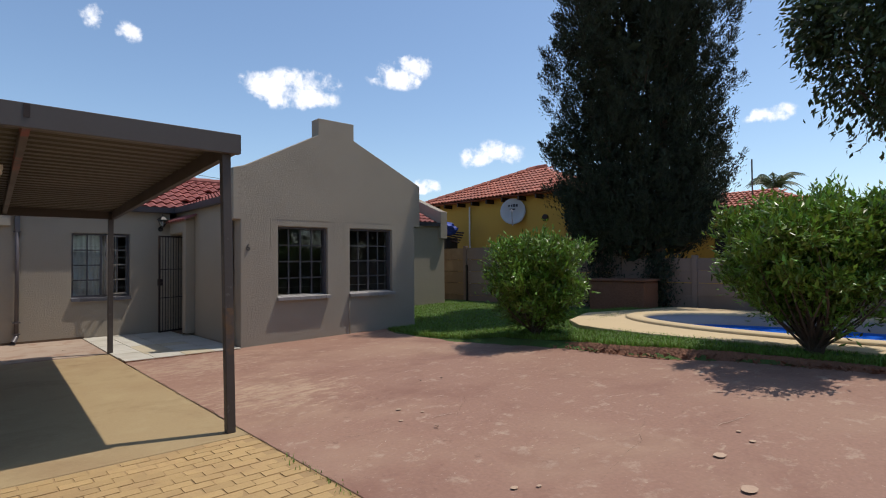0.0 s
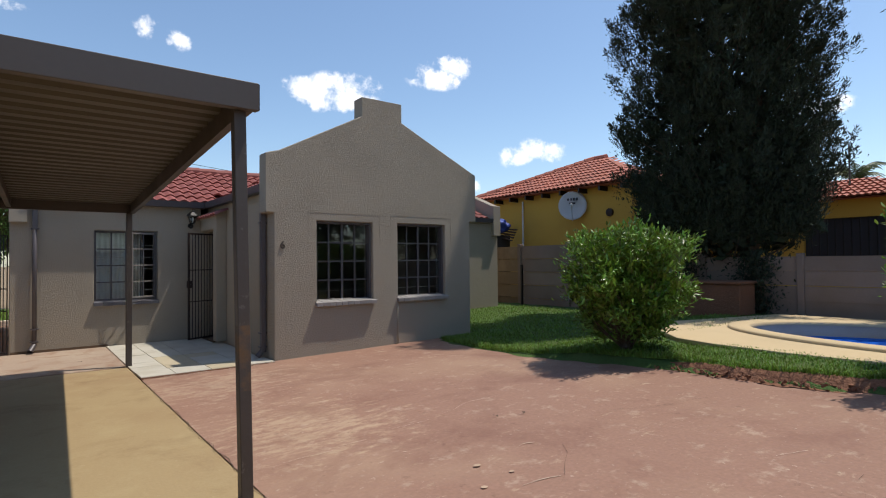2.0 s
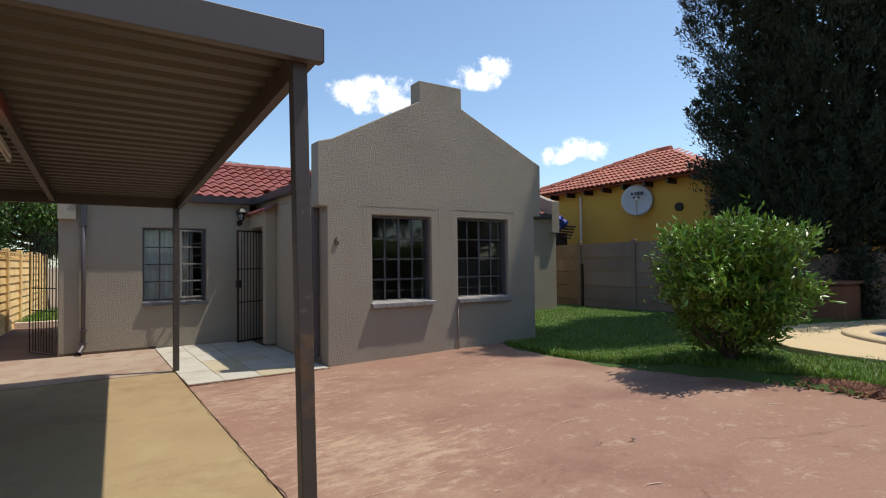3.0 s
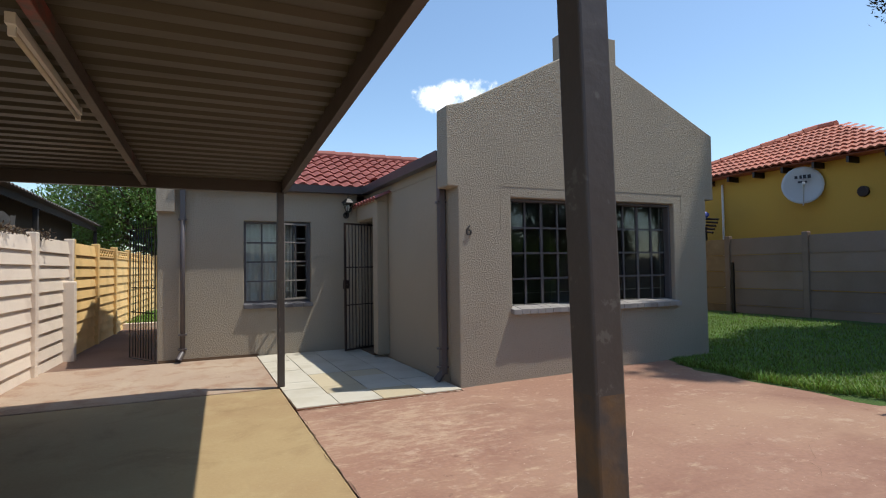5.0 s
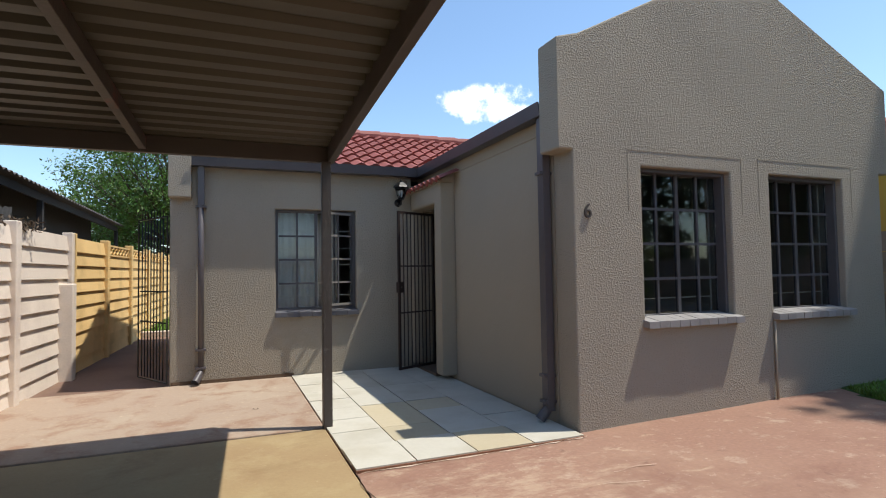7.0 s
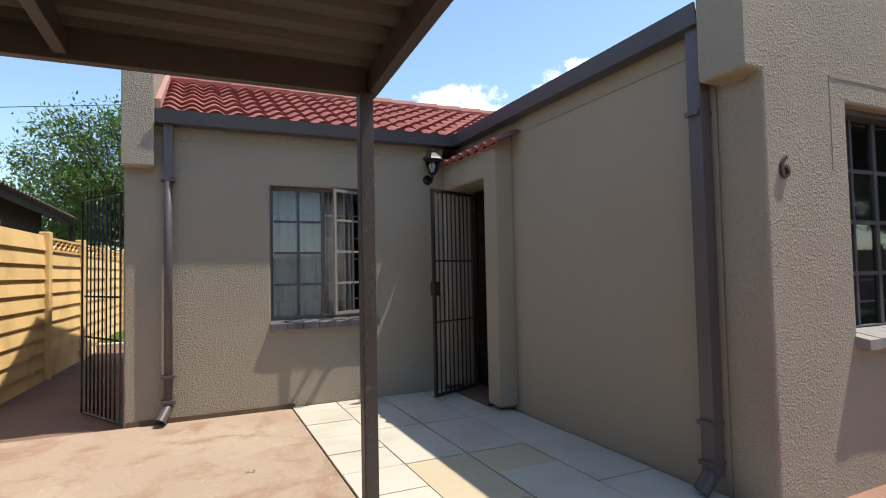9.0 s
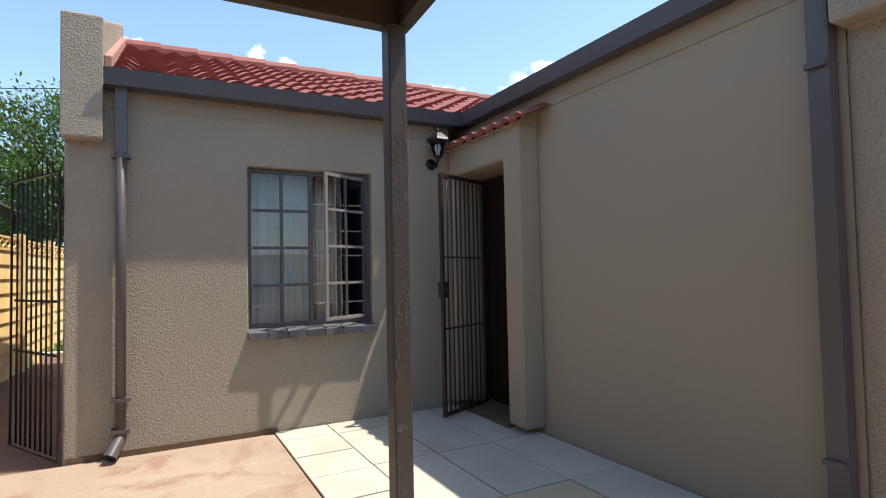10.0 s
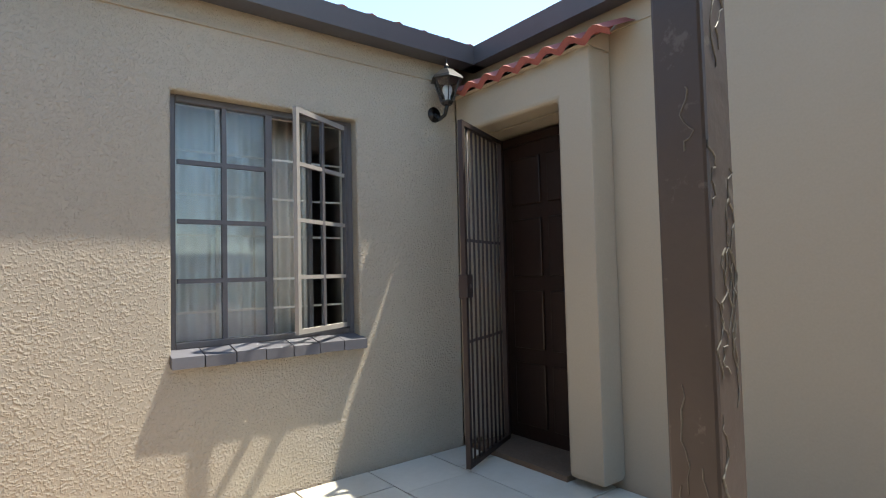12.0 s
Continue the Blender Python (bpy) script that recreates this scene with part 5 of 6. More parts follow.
for k in range(9):
    y = 16.8 - k * 0.75
    nb_part("rafter", boxes((14.2, y - 0.03, 3.60, 14.62, y + 0.03, 3.74)), WOOD)
bm = bmesh.new(); rod(bm, (14.55, 15.0, -0.1), (14.55, 15.0, 3.6), 0.03, n=8)
nb_part("vent_pipe", bm, WHITEP, "thin pale pipe on the wall")
bm = bmesh.new(); lathe(bm, ((0.12, 0.0), (0.12, 0.06), (0.08, 0.07)), 16)
bmesh.ops.rotate(bm, verts=bm.verts[:], cent=(0, 0, 0), matrix=Matrix.Rotation(radians(-90), 3, "Y"))
bmesh.ops.translate(bm, verts=bm.verts[:], vec=(NX, 11.45, 2.95))
nb_part("round_vent", bm, IRON)
# far wing, partly hidden by the cypress
wingh = thing("neighbour_wing", (19.5, 8, 0), "shaded ochre house wing with a red tile roof and a barred dark gap", "house")
def nw_part(nm, bm, m_, label=""):
    bmesh.ops.translate(bm, verts=bm.verts[:], vec=(-19.5, -8, 0))
    return part(nm, bm, m_, wingh, label)


nw_part("wall", pierced(rect(5.2, -0.2, 10.6, 3.25), [rect(6.0, 1.45, 8.0, 2.68)], on_x(19.5), (0.25, 0, 0)), YELLOW)
nw_part("rear_wall", boxes((19.75, 5.2, -0.2, 24.0, 5.4, 3.25), (23.8, 5.4, -0.2, 24.0, 10.6, 3.25)), YELLOW)
# dark sheet stands in for the shade inside a roofed carport gap
nw_part("shade_sheet", boxes((19.62, 6.0, 1.45, 19.63, 8.0, 2.68)), DARKP)
for k in range(9):
    nw_part("opening_bar", boxes((19.52, 6.19 + k * 0.2, 1.45, 19.54, 6.21 + k * 0.2, 2.68)), BLACK)
bm = bmesh.new()
c = [bm.verts.new(p) for p in ((19.1, 4.7, 3.2), (19.1, 11.0, 3.2), (24.4, 11.0, 3.2), (24.4, 4.7, 3.2))]
r0, r1 = bm.verts.new((21.6, 6.6, 3.95)), bm.verts.new((21.6, 9.5, 3.95))
for f in ((c[1], c[0], r0, r1), (c[2], c[1], r1), (c[3], c[2], r1, r0), (c[0], c[3], r0), (c[0], c[1], c[2], c[3])):
    bm.faces.new(f)
nw_part("roof", bm, TILE_OLD)
slope2 = math.atan(0.75 / 2.5)
poses = []
for r in range(7):
    d = r * 0.385 * math.cos(slope2)
    for k in range(17):
        y = 4.8 + k * 0.36
        if y < 4.7 + d * 0.8 or y > 11.0 - d:
            continue
        poses.append(Matrix.Translation((-19.5, -8, 0)) @ pose(19.08 + d, y + 0.36, 3.27 + d * math.tan(slope2), 0, 0, -90) @ pose(0, 0, 0, math.degrees(slope2) - 4.5, 0, 0))
tiles_joined("roof_tiles", TILE_ME_OLD, poses, TILE_OLD, wingh, "terracotta tiles of the far wing")

bm = bmesh.new(); rod(bm, (20.6, 7.1, 3.3), (20.6, 7.1, 5.0), 0.025, n=6)
nw_part("antenna_mast", bm, STEEL)
# satellite dish
dish = thing("satellite_dish", (14.58, 12.75, 3.09), "large light grey satellite dish with dark lettering on a wall bracket", "dish")
aim = look((0, 0, 0), (-0.80, -0.55, 0.20)).to_3x3().to_4x4()
bm = bmesh.new()
rings = []
for k in range(8):
    r = 0.47 * k / 7
    rings.append([bm.verts.new((r * math.cos(2 * math.pi * j / 32) * 0.93, r * math.sin(2 * math.pi * j / 32), -0.75 - 0.35 * r * r + 0.35 * 0.27)) for j in range(32)] if k else [bm.verts.new((0, 0, -0.655))])
for j in range(32):
    bm.faces.new((rings[0][0], rings[1][j], rings[1][(j + 1) % 32]))
for a, b in zip(rings[1:], rings[2:]):
    for j in range(32):
        bm.faces.new((a[j], b[j], b[(j + 1) % 32], a[(j + 1) % 32]))
bmesh.ops.transform(bm, matrix=Matrix.Translation((0, 0, 0)), verts=bm.verts[:])
ob = reflector = part("reflector", bm, GREYP, dish, smooth=True)
ob.matrix_basis = Matrix.Translation((0.28, 0.25, 0)) @ aim
sd = ob.modifiers.new("shell", "SOLIDIFY"); sd.thickness = 0.012
bm = bmesh.new()
for k, (w0, h0) in enumerate(((0.07, 0.09), (0.07, 0.09), (0.05, 0.08), (0.06, 0.07))):
    box(bm, -0.17 + k * 0.09, 0.14, -0.81, -0.17 + k * 0.09 + w0, 0.14 + h0, -0.80)
box(bm, -0.09, 0.03, -0.81, 0.10, 0.075, -0.80)
part("lettering", bm, DARKP, reflector, "dark mark of plain bars")
bm = bmesh.new()
rod(bm, (0.0, -0.5, -0.70), (0.0, -0.12, -1.15), 0.015, n=8)
arm = part("feed_arm", bm, GREYP, reflector)
bevel(part("feed_head", boxes((-0.03, -0.15, -1.20, 0.03, -0.07, -1.08)), WHITEP, arm, "white plastic receiver head"), 0.012, 2)
bm = bmesh.new()
rod(bm, (0.02, 0, -0.05), (-0.25, -0.12, 0.02), 0.03, n=8)
part("bracket", bm, STEEL, dish)
# clutter on the neighbour's wall
clut = thing("stored_clutter", (13.6, 15.3, 2.0), "pile of stored poles under blue plastic behind the wall", "clutter")
bm = bmesh.new()
bmesh.ops.create_icosphere(bm, subdivisions=3, radius=0.5)
for v in bm.verts:
    v.co += v.normal * 0.22 * noise.noise(v.co * 3)
    v.co.z = v.co.z * 0.45 + 0.75
    v.co.x *= 0.6
part("tarpaulin", bm, BLUEP, clut)
bm = bmesh.new()
for k in range(5):
    rod(bm, (-0.1 + 0.06 * k, -0.8, 0.2 + 0.09 * k), (0.1, 0.7, 0.5 + 0.05 * k), 0.03, n=6)
part("poles", bm, IRON, clut)
part("stack_support", boxes((-0.3, -0.3, -2.2, 0.3, 0.5, 0.4)), SHED, clut)

# neighbour's lean-to on the west side
sh = thing("neighbour_shed", (-2.6, 8.0, 0), "dark lean-to shed with a corrugated sheet roof", "shed")
part("wall", boxes((-0.2, 2.0, -0.2, 0.0, 17.0, 2.98)), SHED, sh)
bm = bmesh.new()
ra, rb = [], []
n_c = 430
for k in range(n_c + 1):
    y = 2.0 + 15.6 * k / n_c
    z = 0.022 * math.sin(2 * math.pi * y / 0.22)
    ra.append(bm.verts.new((0.75, y, 2.90 + z)))
    rb.append(bm.verts.new((-4.5, y, 3.97 + z)))
for k in range(n_c):
    bm.faces.new((rb[k], ra[k], ra[k + 1], rb[k + 1]))
ob = part("roof_sheet", bm, ASBESTOS, sh, smooth=True)
q = ob.modifiers.new("sheet", "SOLIDIFY"); q.thickness = 0.008
part("fascia", boxes((0.55, 2.0, 2.72, 0.60, 17.5, 2.86)), SHED, sh)
for y in (3.0, 10.0, 17.4):
    part("post", boxes((0.53, y - 0.05, -0.2, 0.62, y + 0.05, 2.72)), SHED, sh)

CLOTH = mat("grey_shade_cloth", (0.020, 0.019, 0.018), 0.95, var=0.15, grain=120, stain=3, stain_color=(0.045, 0.04, 0.038), stain_amount=0.6, bump=0.4, bump_scale=12, bump_dist=0.03)
bm = bmesh.new()
prev = None
for k in range(121):
    y = 9.0 + 7.4 * k / 120
    top = 2.42 + 0.14 * noise.noise((y * 1.1, 0, 3)) + 0.05 * noise.noise((y * 4, 1, 3))
    row = [bm.verts.new((-1.95 + 0.05 * math.sin(y * 5.2 + v * 2) * (1 - 0.5 * v) + 0.03 * noise.noise((y * 3, v, 0)), y, 1.2 + (top - 1.2) * v)) for v in (0, 0.25, 0.5, 0.75, 1.0)]
    if prev:
        for a, b, c, d in zip(prev, prev[1:], row[1:], row):
            bm.faces.new((a, b, c, d))
    prev = row
ob = part("shade_cloth", bm, CLOTH, sh, "sagging grey shade cloth", smooth=True)
ob.location = (2.6, -8.0, 0)
q = ob.modifiers.new("cloth", "SOLIDIFY"); q.thickness = 0.004


# ---- plants ----
def leaves(name, pts, size, material, parent, label="", ratio=0.42, droop=0.0, outward=None):
    """Many pointed leaves, each a folded diamond of two triangles."""
    p = np.array(pts)
    n = len(p)
    d = np.random.normal(size=(n, 3))
    if outward is not None:
        d += outward * 1.1
    d[:, 2] -= droop
    d /= np.linalg.norm(d, axis=1)[:, None]
    s = np.cross(d, np.array([0, 0, 1.0]) + 0.55 * np.random.normal(size=(n, 3)))
    s /= np.linalg.norm(s, axis=1)[:, None] + 1e-9
    nn = np.cross(d, s)
    l = size * np.random.uniform(0.55, 1.35, n)[:, None]
    v = np.stack([p, p + d * l * 0.5 + s * l * ratio * 0.5 + nn * l * 0.06, p + d * l, p + d * l * 0.5 - s * l * ratio * 0.5 + nn * l * 0.06], 1).reshape(-1, 3)
    f = np.arange(n)[:, None] * 4
    f = np.concatenate([f + np.array([0, 1, 2]), f + np.array([0, 2, 3])]).tolist()
    me = bpy.data.meshes.new(name)
    me.from_pydata(v.tolist(), [], f)
    me.materials.append(material)
    ob = new(name, me)
    ob.parent = parent
    if label:
        ob["label"] = label
    return ob


def limb(bm, a, b, r0, r1, bend=0.12, n=5, sides=7):
    a, b = Vector(a), Vector(b)
    off = Vector((random.uniform(-1, 1), random.uniform(-1, 1), random.uniform(-0.3, 0.3))) * bend * (b - a).length
    prev = a
    for k in range(1, n + 1):
        t = k / n
        p = a.lerp(b, t) + off * math.sin(math.pi * t)
        rod(bm, prev, p, r0 + (r1 - r0) * (k - 1) / n, r0 + (r1 - r0) * t, sides, caps=False)
        prev = p


def shrub(at, size, seed, n_leaf, bare, label):
    """A vase-shaped bush: stems fan out from the foot to leafy sprays, bare below."""
    random.seed(seed); np.random.seed(seed)
    t = thing("garden_shrub", at, label, "shrub", "clipped shrubs by the pool")
    w, d, h = size
    ends = []
    for k in range(230):
        a = random.uniform(0, 2 * math.pi)
        q = math.sqrt(random.random())
        zz = bare + (1 - bare) * random.random() ** 0.72
        wide = 0.40 + 0.60 * soft((zz - bare * 0.6) / 0.45)
        rr = q * wide * (1 + 0.15 * math.sin(3 * a + seed) + 0.13 * math.sin(5 * a + 4 * zz))
        ends.append(Vector((w / 2 * rr * math.cos(a), d / 2 * rr * math.sin(a), h * (zz * (1 - 0.07 * q)) + random.uniform(-0.06, 0.06))))
    bm = bmesh.new()
    for k in range(4):
        limb(bm, (random.uniform(-0.04, 0.04), random.uniform(-0.04, 0.04), -0.06), (random.uniform(-0.16, 0.16), random.uniform(-0.16, 0.16), h * 0.5), 0.042, 0.02, 0.06, 4, 7)
    part("trunk", bm, BARK, t)
    for e in ends[:60]:
        bm = bmesh.new()
        limb(bm, (random.uniform(-0.06, 0.06), random.uniform(-0.06, 0.06), 0.05), e * 0.95, 0.018, 0.004, 0.10, 4, 5)
        part("stem", bm, BARK, t)
    pts, out = [], []
    per = n_leaf // len(ends)
    for e in ends:
        o = Vector((e.x / w, e.y / d, 0.30 + (e.z - h * 0.35) / h)).normalized()
        for _ in range(int(per * random.uniform(0.5, 1.5))):
            p = e + Vector((random.gauss(0, 0.085), random.gauss(0, 0.085), random.gauss(0, 0.075)))
            if p.z > 0.12:
                pts.append(p[:]); out.append(o[:])
    core = []
    while len(core) < n_leaf // 6:
        v = Vector((random.uniform(-1, 1), random.uniform(-1, 1), random.uniform(-1, 1)))
        if v.length < 1:
            core.append((v.x * w * 0.30, v.y * d * 0.30, h * (0.56 + 0.1 * bare) + v.z * h * 0.30))
    leaves("inner_foliage", core, 0.14, LEAF_BUSH, t, "shaded inner leaves", 0.42, 0.0)
    for _ in range(95):
        e = random.choice(ends)
        if (e.x / w) ** 2 + (e.y / d) ** 2 < 0.11 and e.z < 0.8 * h:
            continue
        o = (Vector((e.x, e.y, abs(e.z - 0.45 * h) * 1.2)).normalized() + Vector((random.gauss(0, 0.25), random.gauss(0, 0.25), random.gauss(0, 0.2)))).normalized()
        reach = random.uniform(0.10, 0.30)
        for j in range(14):
            pts.append((e + o * (0.05 + reach * j / 13) + Vector((random.gauss(0, 0.010), random.gauss(0, 0.010), random.gauss(0, 0.010))))[:]); out.append((o * 0.8)[:])
    leaves("foliage", pts, 0.095, LEAF_BUSH, t, "glossy bright green leaves", 0.34, 0.0, np.array(out))
    return t


shrub((7.14, 6.00, lawn_z(7.14, 6.0) - 0.01), (1.66, 1.55, 1.56), 11, 19000, 0.14, "bushy bright green shrub on the lawn edge")
shrub((7.62, 2.15, lawn_z(7.62, 2.15) - 0.01), (2.15, 2.0, 1.86), 23, 27000, 0.24, "larger bright green shrub on a bare stem beside the pool")


def cypress(at, height, radius, seed):
    random.seed(seed); np.random.seed(seed)
    t = thing("cypress_tree", at, "huge dark green columnar cypress behind the wall", "tree")
    bm = bmesh.new()
    for dx, dy in ((0, 0), (0.45, -0.4), (-0.35, 0.5), (-0.2, -0.8)):
        limb(bm, (dx * 0.7, dy * 0.7, -0.3), (dx * 2, dy * 2, height * 0.8), 0.17, 0.03, 0.01, 8, 8)
    part("trunk", bm, BARK, t)
    pts, out, inner = [], [], []
    for k in range(3000):
        zz = random.random() ** 1.5
        z = 1.9 + (height - 2.0) * zz
        prof = radius * (0.80 + 0.20 * soft(zz / 0.10)) * (1 - max(0.0, (zz - 0.44) / 0.56) * 0.97)
        a = random.uniform(0, 2 * math.pi)
        plume = 1 + 0.10 * math.sin(4 * a + z) + 0.08 * math.sin(9 * a - 2.3 * z) + 0.10 * noise.noise((3 * math.cos(a), 3 * math.sin(a), z * 1.1))
        rr = prof * (0.40 + 0.60 * math.sqrt(random.random())) * plume
        c = Vector((rr * math.cos(a), rr * math.sin(a), z))
        if k % 9 == 0:
            # a second, taller leader
            up = random.random()
            rr = 0.85 * (1 - 0.9 * up) * math.sqrt(random.random())
            c = Vector((rr * math.cos(a) - 0.1, rr * math.sin(a) - 1.25, height * (0.55 + 0.54 * up)))
            z = c.z
        if k % 30 == 0:
            bm = bmesh.new()
            limb(bm, (c.x * 0.15, c.y * 0.15, z - 0.9), c, 0.035, 0.008, 0.05, 3, 5)
            part("limb", bm, BARK, t)
        o = Vector((math.cos(a) * 0.75, math.sin(a) * 0.75, 1.0)).normalized()
        tall = random.uniform(0.35, 0.75)
        for _ in range(142):
            u = random.random()
            thin = 0.14 * (1.12 - u)
            pts.append((c + o * tall * (u - 0.4) + Vector((random.gauss(0, thin), random.gauss(0, thin), random.gauss(0, thin))))[:]); out.append((o * 1.6)[:])
        if k % 2:
            inner += [(c.x * 0.62 + random.gauss(0, 0.22), c.y * 0.62 + random.gauss(0, 0.22), z + random.gauss(0, 0.3)) for _ in range(9)]
    leaves("foliage", pts, 0.098, LEAF_CYP, t, "dense dark scale foliage", 0.26, 0.0, np.array(out))
    leaves("inner_foliage", inner, 0.34, LEAF_CYP, t, "", 0.5, 0.0)
    return t


cypress((13.70, 7.66, 0.2), 17.7, 2.24, 5)


def broad_tree(name, at, trunk_h, crown, seed, n_clump, per, leaf, material, label, droop=0.2):
    """A tree with forking limbs; crown: centre height, radii."""
    random.seed(seed); np.random.seed(seed)
    t = thing(name, at, label, "tree")
    bm = bmesh.new()
    limb(bm, (0, 0, -0.2), (0.1, 0.1, trunk_h), 0.22, 0.15, 0.05, 5, 9)
    cz, rx, ry, rz = crown
    pts, out = [], []
    for k in range(n_clump):
        v = Vector((random.gauss(0, 1), random.gauss(0, 1), random.gauss(0, 1))).normalized() * (random.random() ** 0.4)
        v *= 1 + 0.25 * noise.noise(v * 2.2 + Vector((seed, 0, 0)))
        c = Vector((v.x * rx, v.y * ry, cz + v.z * rz))
        if k % 3 == 0:
            limb(bm, (0.1, 0.1, trunk_h * random.uniform(0.7, 1.0)), c, 0.06, 0.01, 0.10, 4, 5)
        o = (c - Vector((0, 0, cz))).normalized()
        for _ in range(per):
            g = Vector((random.gauss(0, 0.25), random.gauss(0, 0.25), random.gauss(0, 0.17 + 0.35 * droop)))
            pts.append((c + g)[:]); out.append(o[:])
    part("trunk", bm, BARK, t)
    leaves("crown", pts, leaf, material, t, "", 0.42, droop, np.array(out))
    return t


broad_tree("garden_tree", (-0.4, 27.5, -0.1), 2.8, (4.3, 3.3, 2.6, 2.3), 31, 300, 150, 0.125, LEAF_TREE, "leafy green tree behind the side passage")
broad_tree("garden_tree", (-3.4, 31.0, -0.1), 2.4, (3.7, 1.9, 1.8, 1.7), 37, 90, 80, 0.2, LEAF_TREE, "smaller green tree beyond the shed roof")
broad_tree("pepper_tree", (17.9, 1.5, -0.1), 5.5, (8.2, 3.3, 3.4, 4.0), 43, 330, 130, 0.22, LEAF_PEP, "dull green tree with drooping outer branches", 0.9)

# trees across the street, mirrored in the gable windows
for x, y, k in ((19.0, -7.0, 51), (26.0, -4.0, 52), (13.0, -11.0, 53), (33.0, -9.0, 54)):
    broad_tree("street_tree", (x, y, -0.1), 2.6, (5.2, 3.9, 3.6, 3.9), k, 110, 40, 0.5, LEAF_PEP, "broad dark green tree mirrored in the window panes", 0.3)

# far palm
random.seed(3)
palm = thing("palm_tree", (38.0, 11.6, -0.16), "distant palm with arching grey-green fronds", "palm")
bm = bmesh.new(); limb(bm, (0, 0, 0), (0, 0.0, 6.2), 0.22, 0.16, 0.01, 6, 9)
part("trunk", bm, BARK, palm)
for k in range(20):
    a = 2 * math.pi * k / 20 + random.uniform(-0.1, 0.1)
    lift = random.uniform(0.1, 1.0)
    bm = bmesh.new()
    prev = None
    for j in range(15):
        u = j / 14
        c = Vector((math.cos(a) * 1.6 * u, math.sin(a) * 1.6 * u, 6.2 + lift * u * 2.4 - 1.5 * u * u))
        if prev:
            rod(bm, prev, c, 0.02, 0.015, 4, caps=False)
            side = Vector((-math.sin(a), math.cos(a), 0))
            for s in (-1, 1):
                tip = c + side * s * 0.40 * math.sin(math.pi * min(1, u + 0.12)) + Vector((math.cos(a) * 0.25, math.sin(a) * 0.25, -0.22))
                vs = [bm.verts.new(q) for q in (prev, c, tip)]
                bm.faces.new(vs)
        prev = c
    part("frond", bm, LEAF_PALM, palm)

DRY = leaf_mat("dry_creeper_leaf", (0.085, 0.055, 0.03), 0.5, 0.7, 0.1)
random.seed(19); np.random.seed(19)
creeper = thing("fence_creeper", (fx(10.5), 10.5, 1.87), "dry brown creeper tangled along the fence top", "creeper")
bm = bmesh.new()
spots = []
for k in range(34):
    y = random.uniform(-1.9, 3.3)
    x = 0.058 * y + random.gauss(0, 0.04)
    limb(bm, (x, y, 0.03), (x + random.gauss(0, 0.05), y + random.uniform(-0.35, 0.35), random.uniform(0.03, 0.10)), 0.005, 0.002, 0.2, 4, 4)
    spots += [(x + random.gauss(0, 0.05), y + random.gauss(0, 0.10), random.uniform(-0.02, 0.10)) for _ in range(30)]
part("stems", bm, BARK, creeper)
leaves("foliage", spots, 0.055, DRY, creeper)
# creepers and pump box against the shaded wall
random.seed(9); np.random.seed(9)
for (x, y, h, w) in ((12.8, 8.35, 1.9, 0.5), (12.8, 6.7, 1.6, 0.35)):
    t = thing("wall_creeper", (x, y, 0.1), "dark creeper clinging to the shaded wall", "creeper")
    for k in range(6):
        bm = bmesh.new()
        limb(bm, (0, 0, -0.3), (random.uniform(-0.05, 0.1), random.uniform(-w, w), h), 0.015, 0.005, 0.1, 4, 5)
        part("stem", bm, BARK, t)
    leaves("foliage", [(random.gauss(0, 0.10), random.gauss(0, w * 0.6), random.uniform(0.1, h)) for _ in range(2600)], 0.09, LEAF_CYP, t)
pump = thing("pump_box", (12.3, 7.35, 0.0), "dark brown rendered pool pump box", "box")
bevel(part("body", boxes((-0.35, -0.75, 0, 0.35, 0.75, 1.0)), SOIL, pump), 0.04, 3)
bevel(part("lid", boxes((-0.4, -0.8, 1.0, 0.4, 0.8, 1.06)), SOIL, pump), 0.02, 2)

# overhead wire, sagging from pole to pole behind the house
bm = bmesh.new()
POLES = [(-14.0, 26.0, 4.7), (0.5, 26.0, 6.5), (20.0, 26.0, 5.4)]
for (x0, y0, z0), (x1, y1, z1), sag in zip(POLES, POLES[1:], (0.05, 0.55)):
    prev = None
    for k in range(17):
        u = k / 16
        p = Vector((x0 + (x1 - x0) * u, y0 + (y1 - y0) * u, z0 + (z1 - z0) * u - 4 * sag * u * (1 - u)))
        if prev:
            rod(bm, prev, p, 0.012, n=4, caps=False)
        prev = p
for x, y, z in POLES:
    bp = bmesh.new()
    rod(bp, (x, y + 0.1, -0.3), (x, y + 0.1, z + 0.1), 0.11, 0.08, 10)
    tagged(part("cable_pole", bp, BARK), "plain wooden pole carrying the overhead cable", "pole")
tagged(part("overhead_cable", bm, BLACK), "thin dark overhead cable", "cable")

# ---- loose bits ----
def leaf_litter(x, y, label="curled dry brown leaf on the concrete"):
    bm = bmesh.new()
    for k in range(3):
        a = random.uniform(0, 6.28)
        vs = [bm.verts.new((0.032 * r * math.cos(a + q), 0.032 * r * math.sin(a + q), z)) for r, q, z in ((0, 0, 0.004), (0.7, 0.4, 0.022), (1.1, 0, 0.012), (0.7, -0.4, 0.018))]
        bm.faces.new(vs)
    ob = part("dry_leaf", bm, BARK)
    ob.location = (x, y, (ground_z(x, y) if x > 1.87 else -0.008) + 0.004)
    tagged(ob, label, "leaf", "dry leaves")


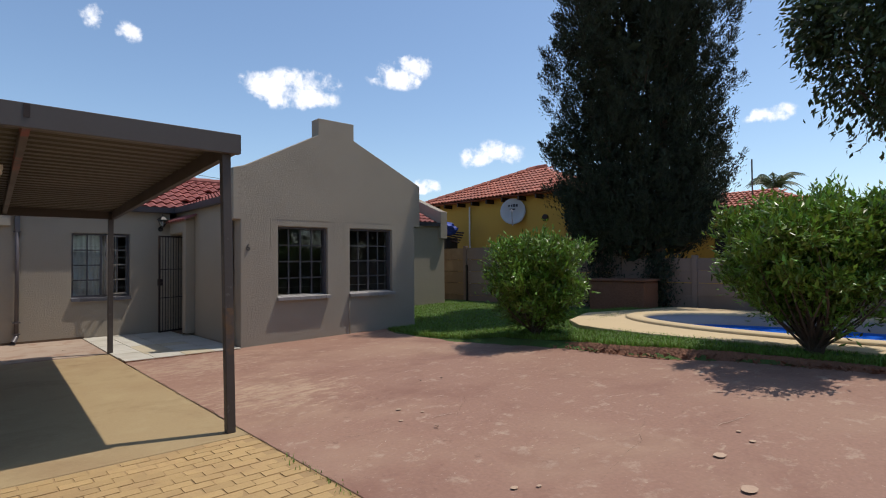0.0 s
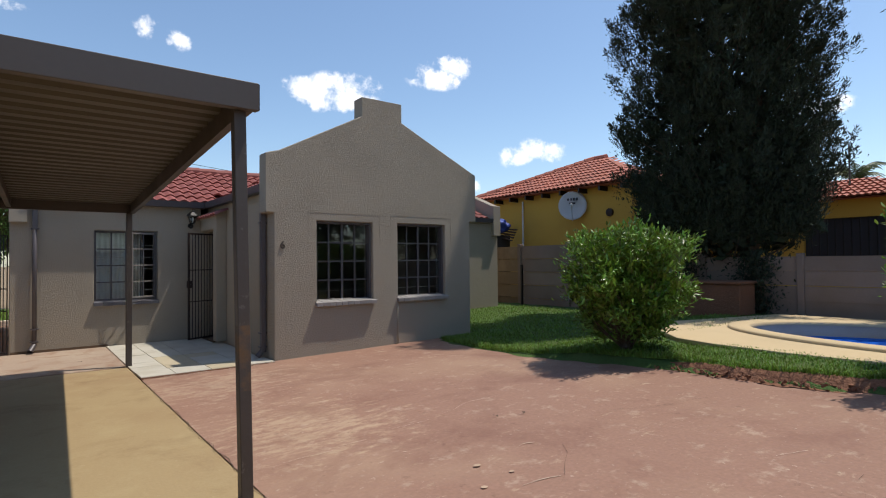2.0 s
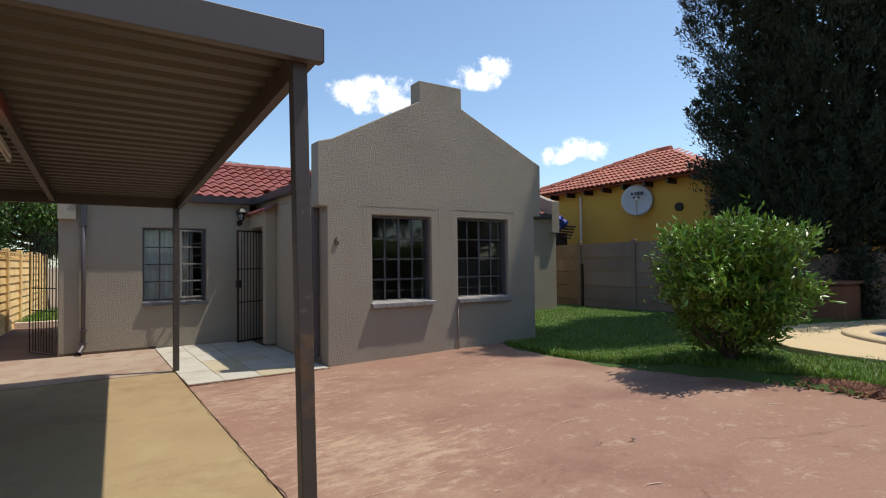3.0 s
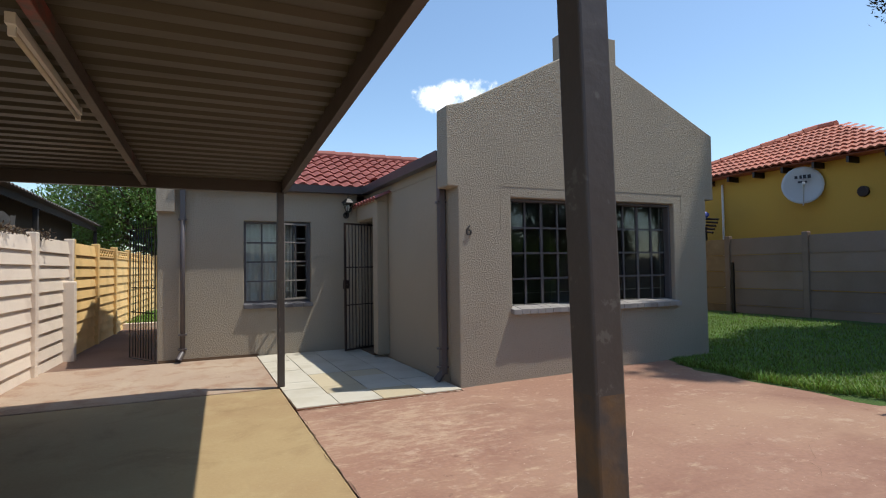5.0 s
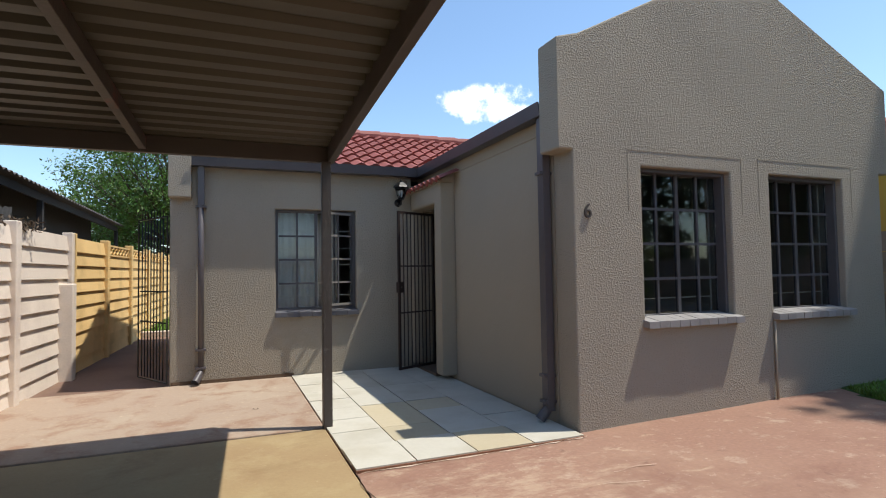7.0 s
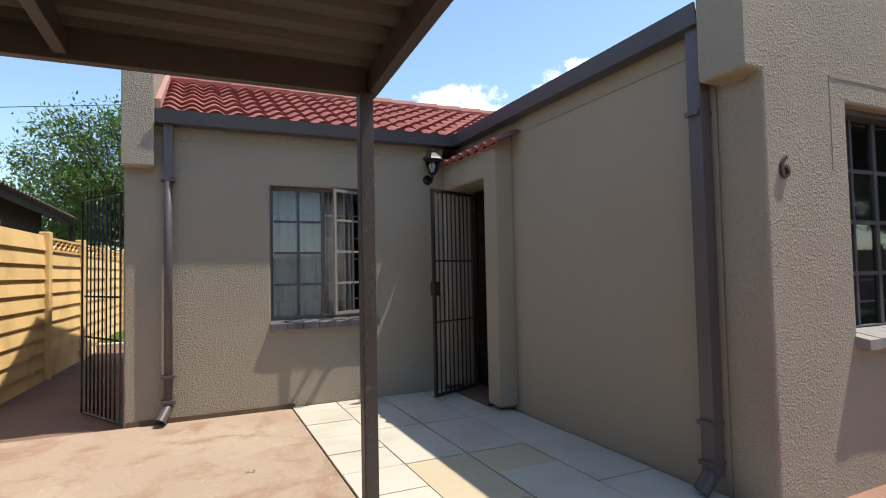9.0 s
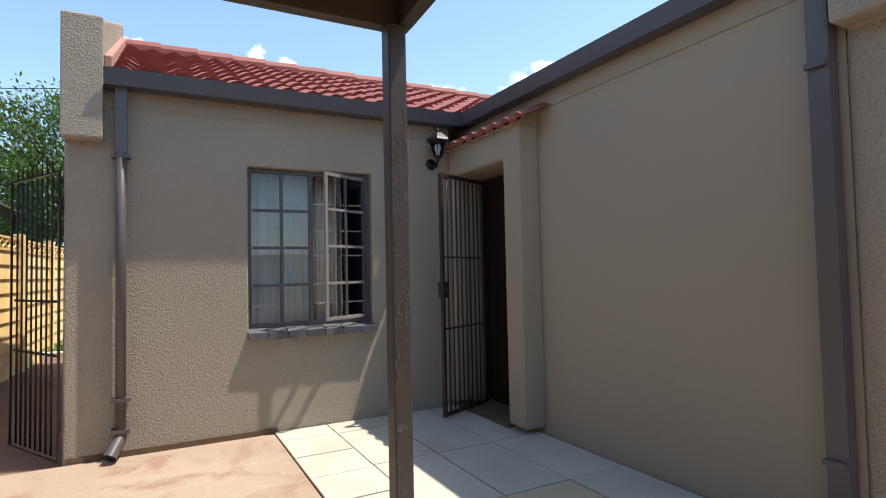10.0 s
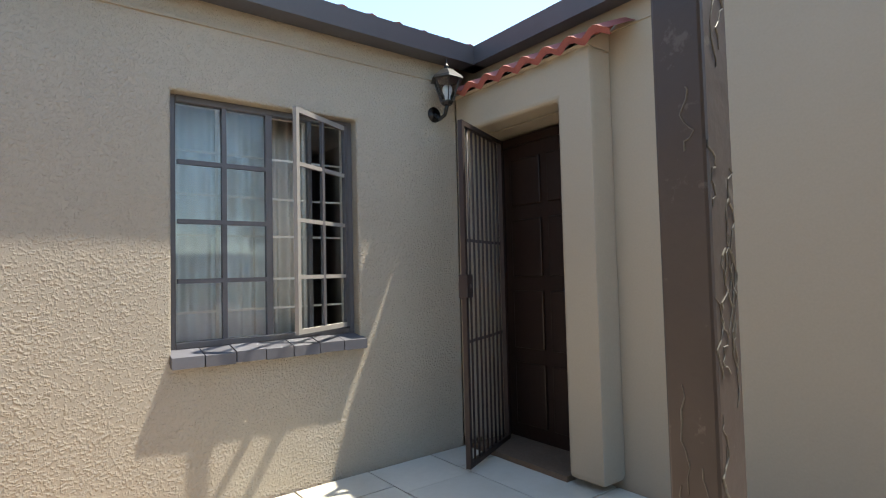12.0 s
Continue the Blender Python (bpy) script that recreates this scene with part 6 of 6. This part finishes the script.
for x, y in ((4.08, 5.33), (1.35, 11.9), (4.3, 5.2), (3.1, 3.9)):
    leaf_litter(x, y)
PALE = mat("pale_worn_patch", (0.43, 0.30, 0.21), 0.9, var=0.15, bump=0.1)
for x, y, r in ((3.95, 1.83, 0.055), (3.55, 1.5, 0.065), (4.35, 1.75, 0.03), (2.62, 2.6, 0.03), (2.5, 2.35, 0.025), (2.75, 2.5, 0.02), (3.2, 4.6, 0.03), (3.0, 4.3, 0.025), (3.3, 4.35, 0.02), (4.5, 1.9, 0.025)):
    bm = bmesh.new()
    bm.faces.new([bm.verts.new((x + r * (1 + 0.3 * noise.noise((k * 0.9, x, y))) * math.cos(2 * math.pi * k / 14), y + r * 0.75 * (1 + 0.3 * noise.noise((k * 0.7, y, x))) * math.sin(2 * math.pi * k / 14), ground_z(x, y) + 0.010)) for k in range(14)])
    structure(part("worn_patch", bm, PALE), "pale chipped spot in the red concrete", "patch")

# ---- pieces of the paving ----
pv = new("pavement_bricks")
structure(pv, "weathered yellow clay brick paving in running bond", "paving")
structure(part("pavement_bed", boxes((-1.6, -4.0, -0.14, 1.871, 5.05, -0.008)), SAND), "sandy bed of the brick paving", "paving")
bm = bmesh.new()
box(bm, -0.0995, -0.0490, -0.05, 0.0995, 0.0490, -0.004)
top = [v for v in bm.verts if v.co.z > -0.01]
for v in top:
    v.co.x *= 0.97; v.co.y *= 0.95
BR = mesh_of("brick", bm); BR.materials.append(PAVER)
for r in range(20):
    y = 4.99 - r * 0.103
    for c in range(12):
        x = 1.76 - c * 0.205 - (0.1025 if r % 2 else 0)
        ob = new("brick", BR); ob.parent = pv
        ob.matrix_basis = pose(x, y, random.uniform(-0.003, 0.003), random.uniform(-0.8, 0.8), random.uniform(-0.8, 0.8), random.uniform(-0.7, 0.7))
far = [pose(1.76 - c * 0.205 - (0.1025 if r % 2 else 0), 4.99 - r * 0.103, random.uniform(-0.003, 0.003)) for r in range(20, 60) for c in range(16)]
tiles_joined("bricks_rest", BR, far, PAVER, pv, "yellow clay paving bricks")

pt = new("pavement_porch")
structure(pt, "white and cream stone slabs laid before the front door", "paving")
structure(part("pavement_mortar", boxes((1.872, 9.935, -0.12, X_S, Y_W - 0.003, 0.0), (1.872, 9.79, -0.12, 3.69, 9.935, 0.018)), SOIL), "dark mortar bed of the porch slabs", "paving")
cols = [1.870, 2.30, 2.765, 3.235, 3.688]
for c in range(4):
    x0, x1 = cols[c], cols[c + 1]
    ys = [9.80, 10.28, 10.72, 11.12, 11.54, 11.95, 12.37, 12.80, 13.24, 13.52] if c == 0 else ([9.80, 10.30, 10.72, 11.54, 12.40, 13.22, 13.52] if c % 2 else [9.80, 10.30, 11.13, 11.54, 12.38, 13.10, 13.52])
    for y0, y1 in zip(ys, ys[1:]):
        bm = boxes((x0 + 0.005, y0 + 0.005, -0.02, x1 - 0.005, y1 - 0.005, (0.028 if y0 < 9.9 else 0.014) + random.uniform(-0.002, 0.002)))
        cream = c >= 1 and random.random() < (0.5 if y0 < 11.5 else 0.12)
        part("slab", bm, SLAB_C if cream else SLAB_W, pt)
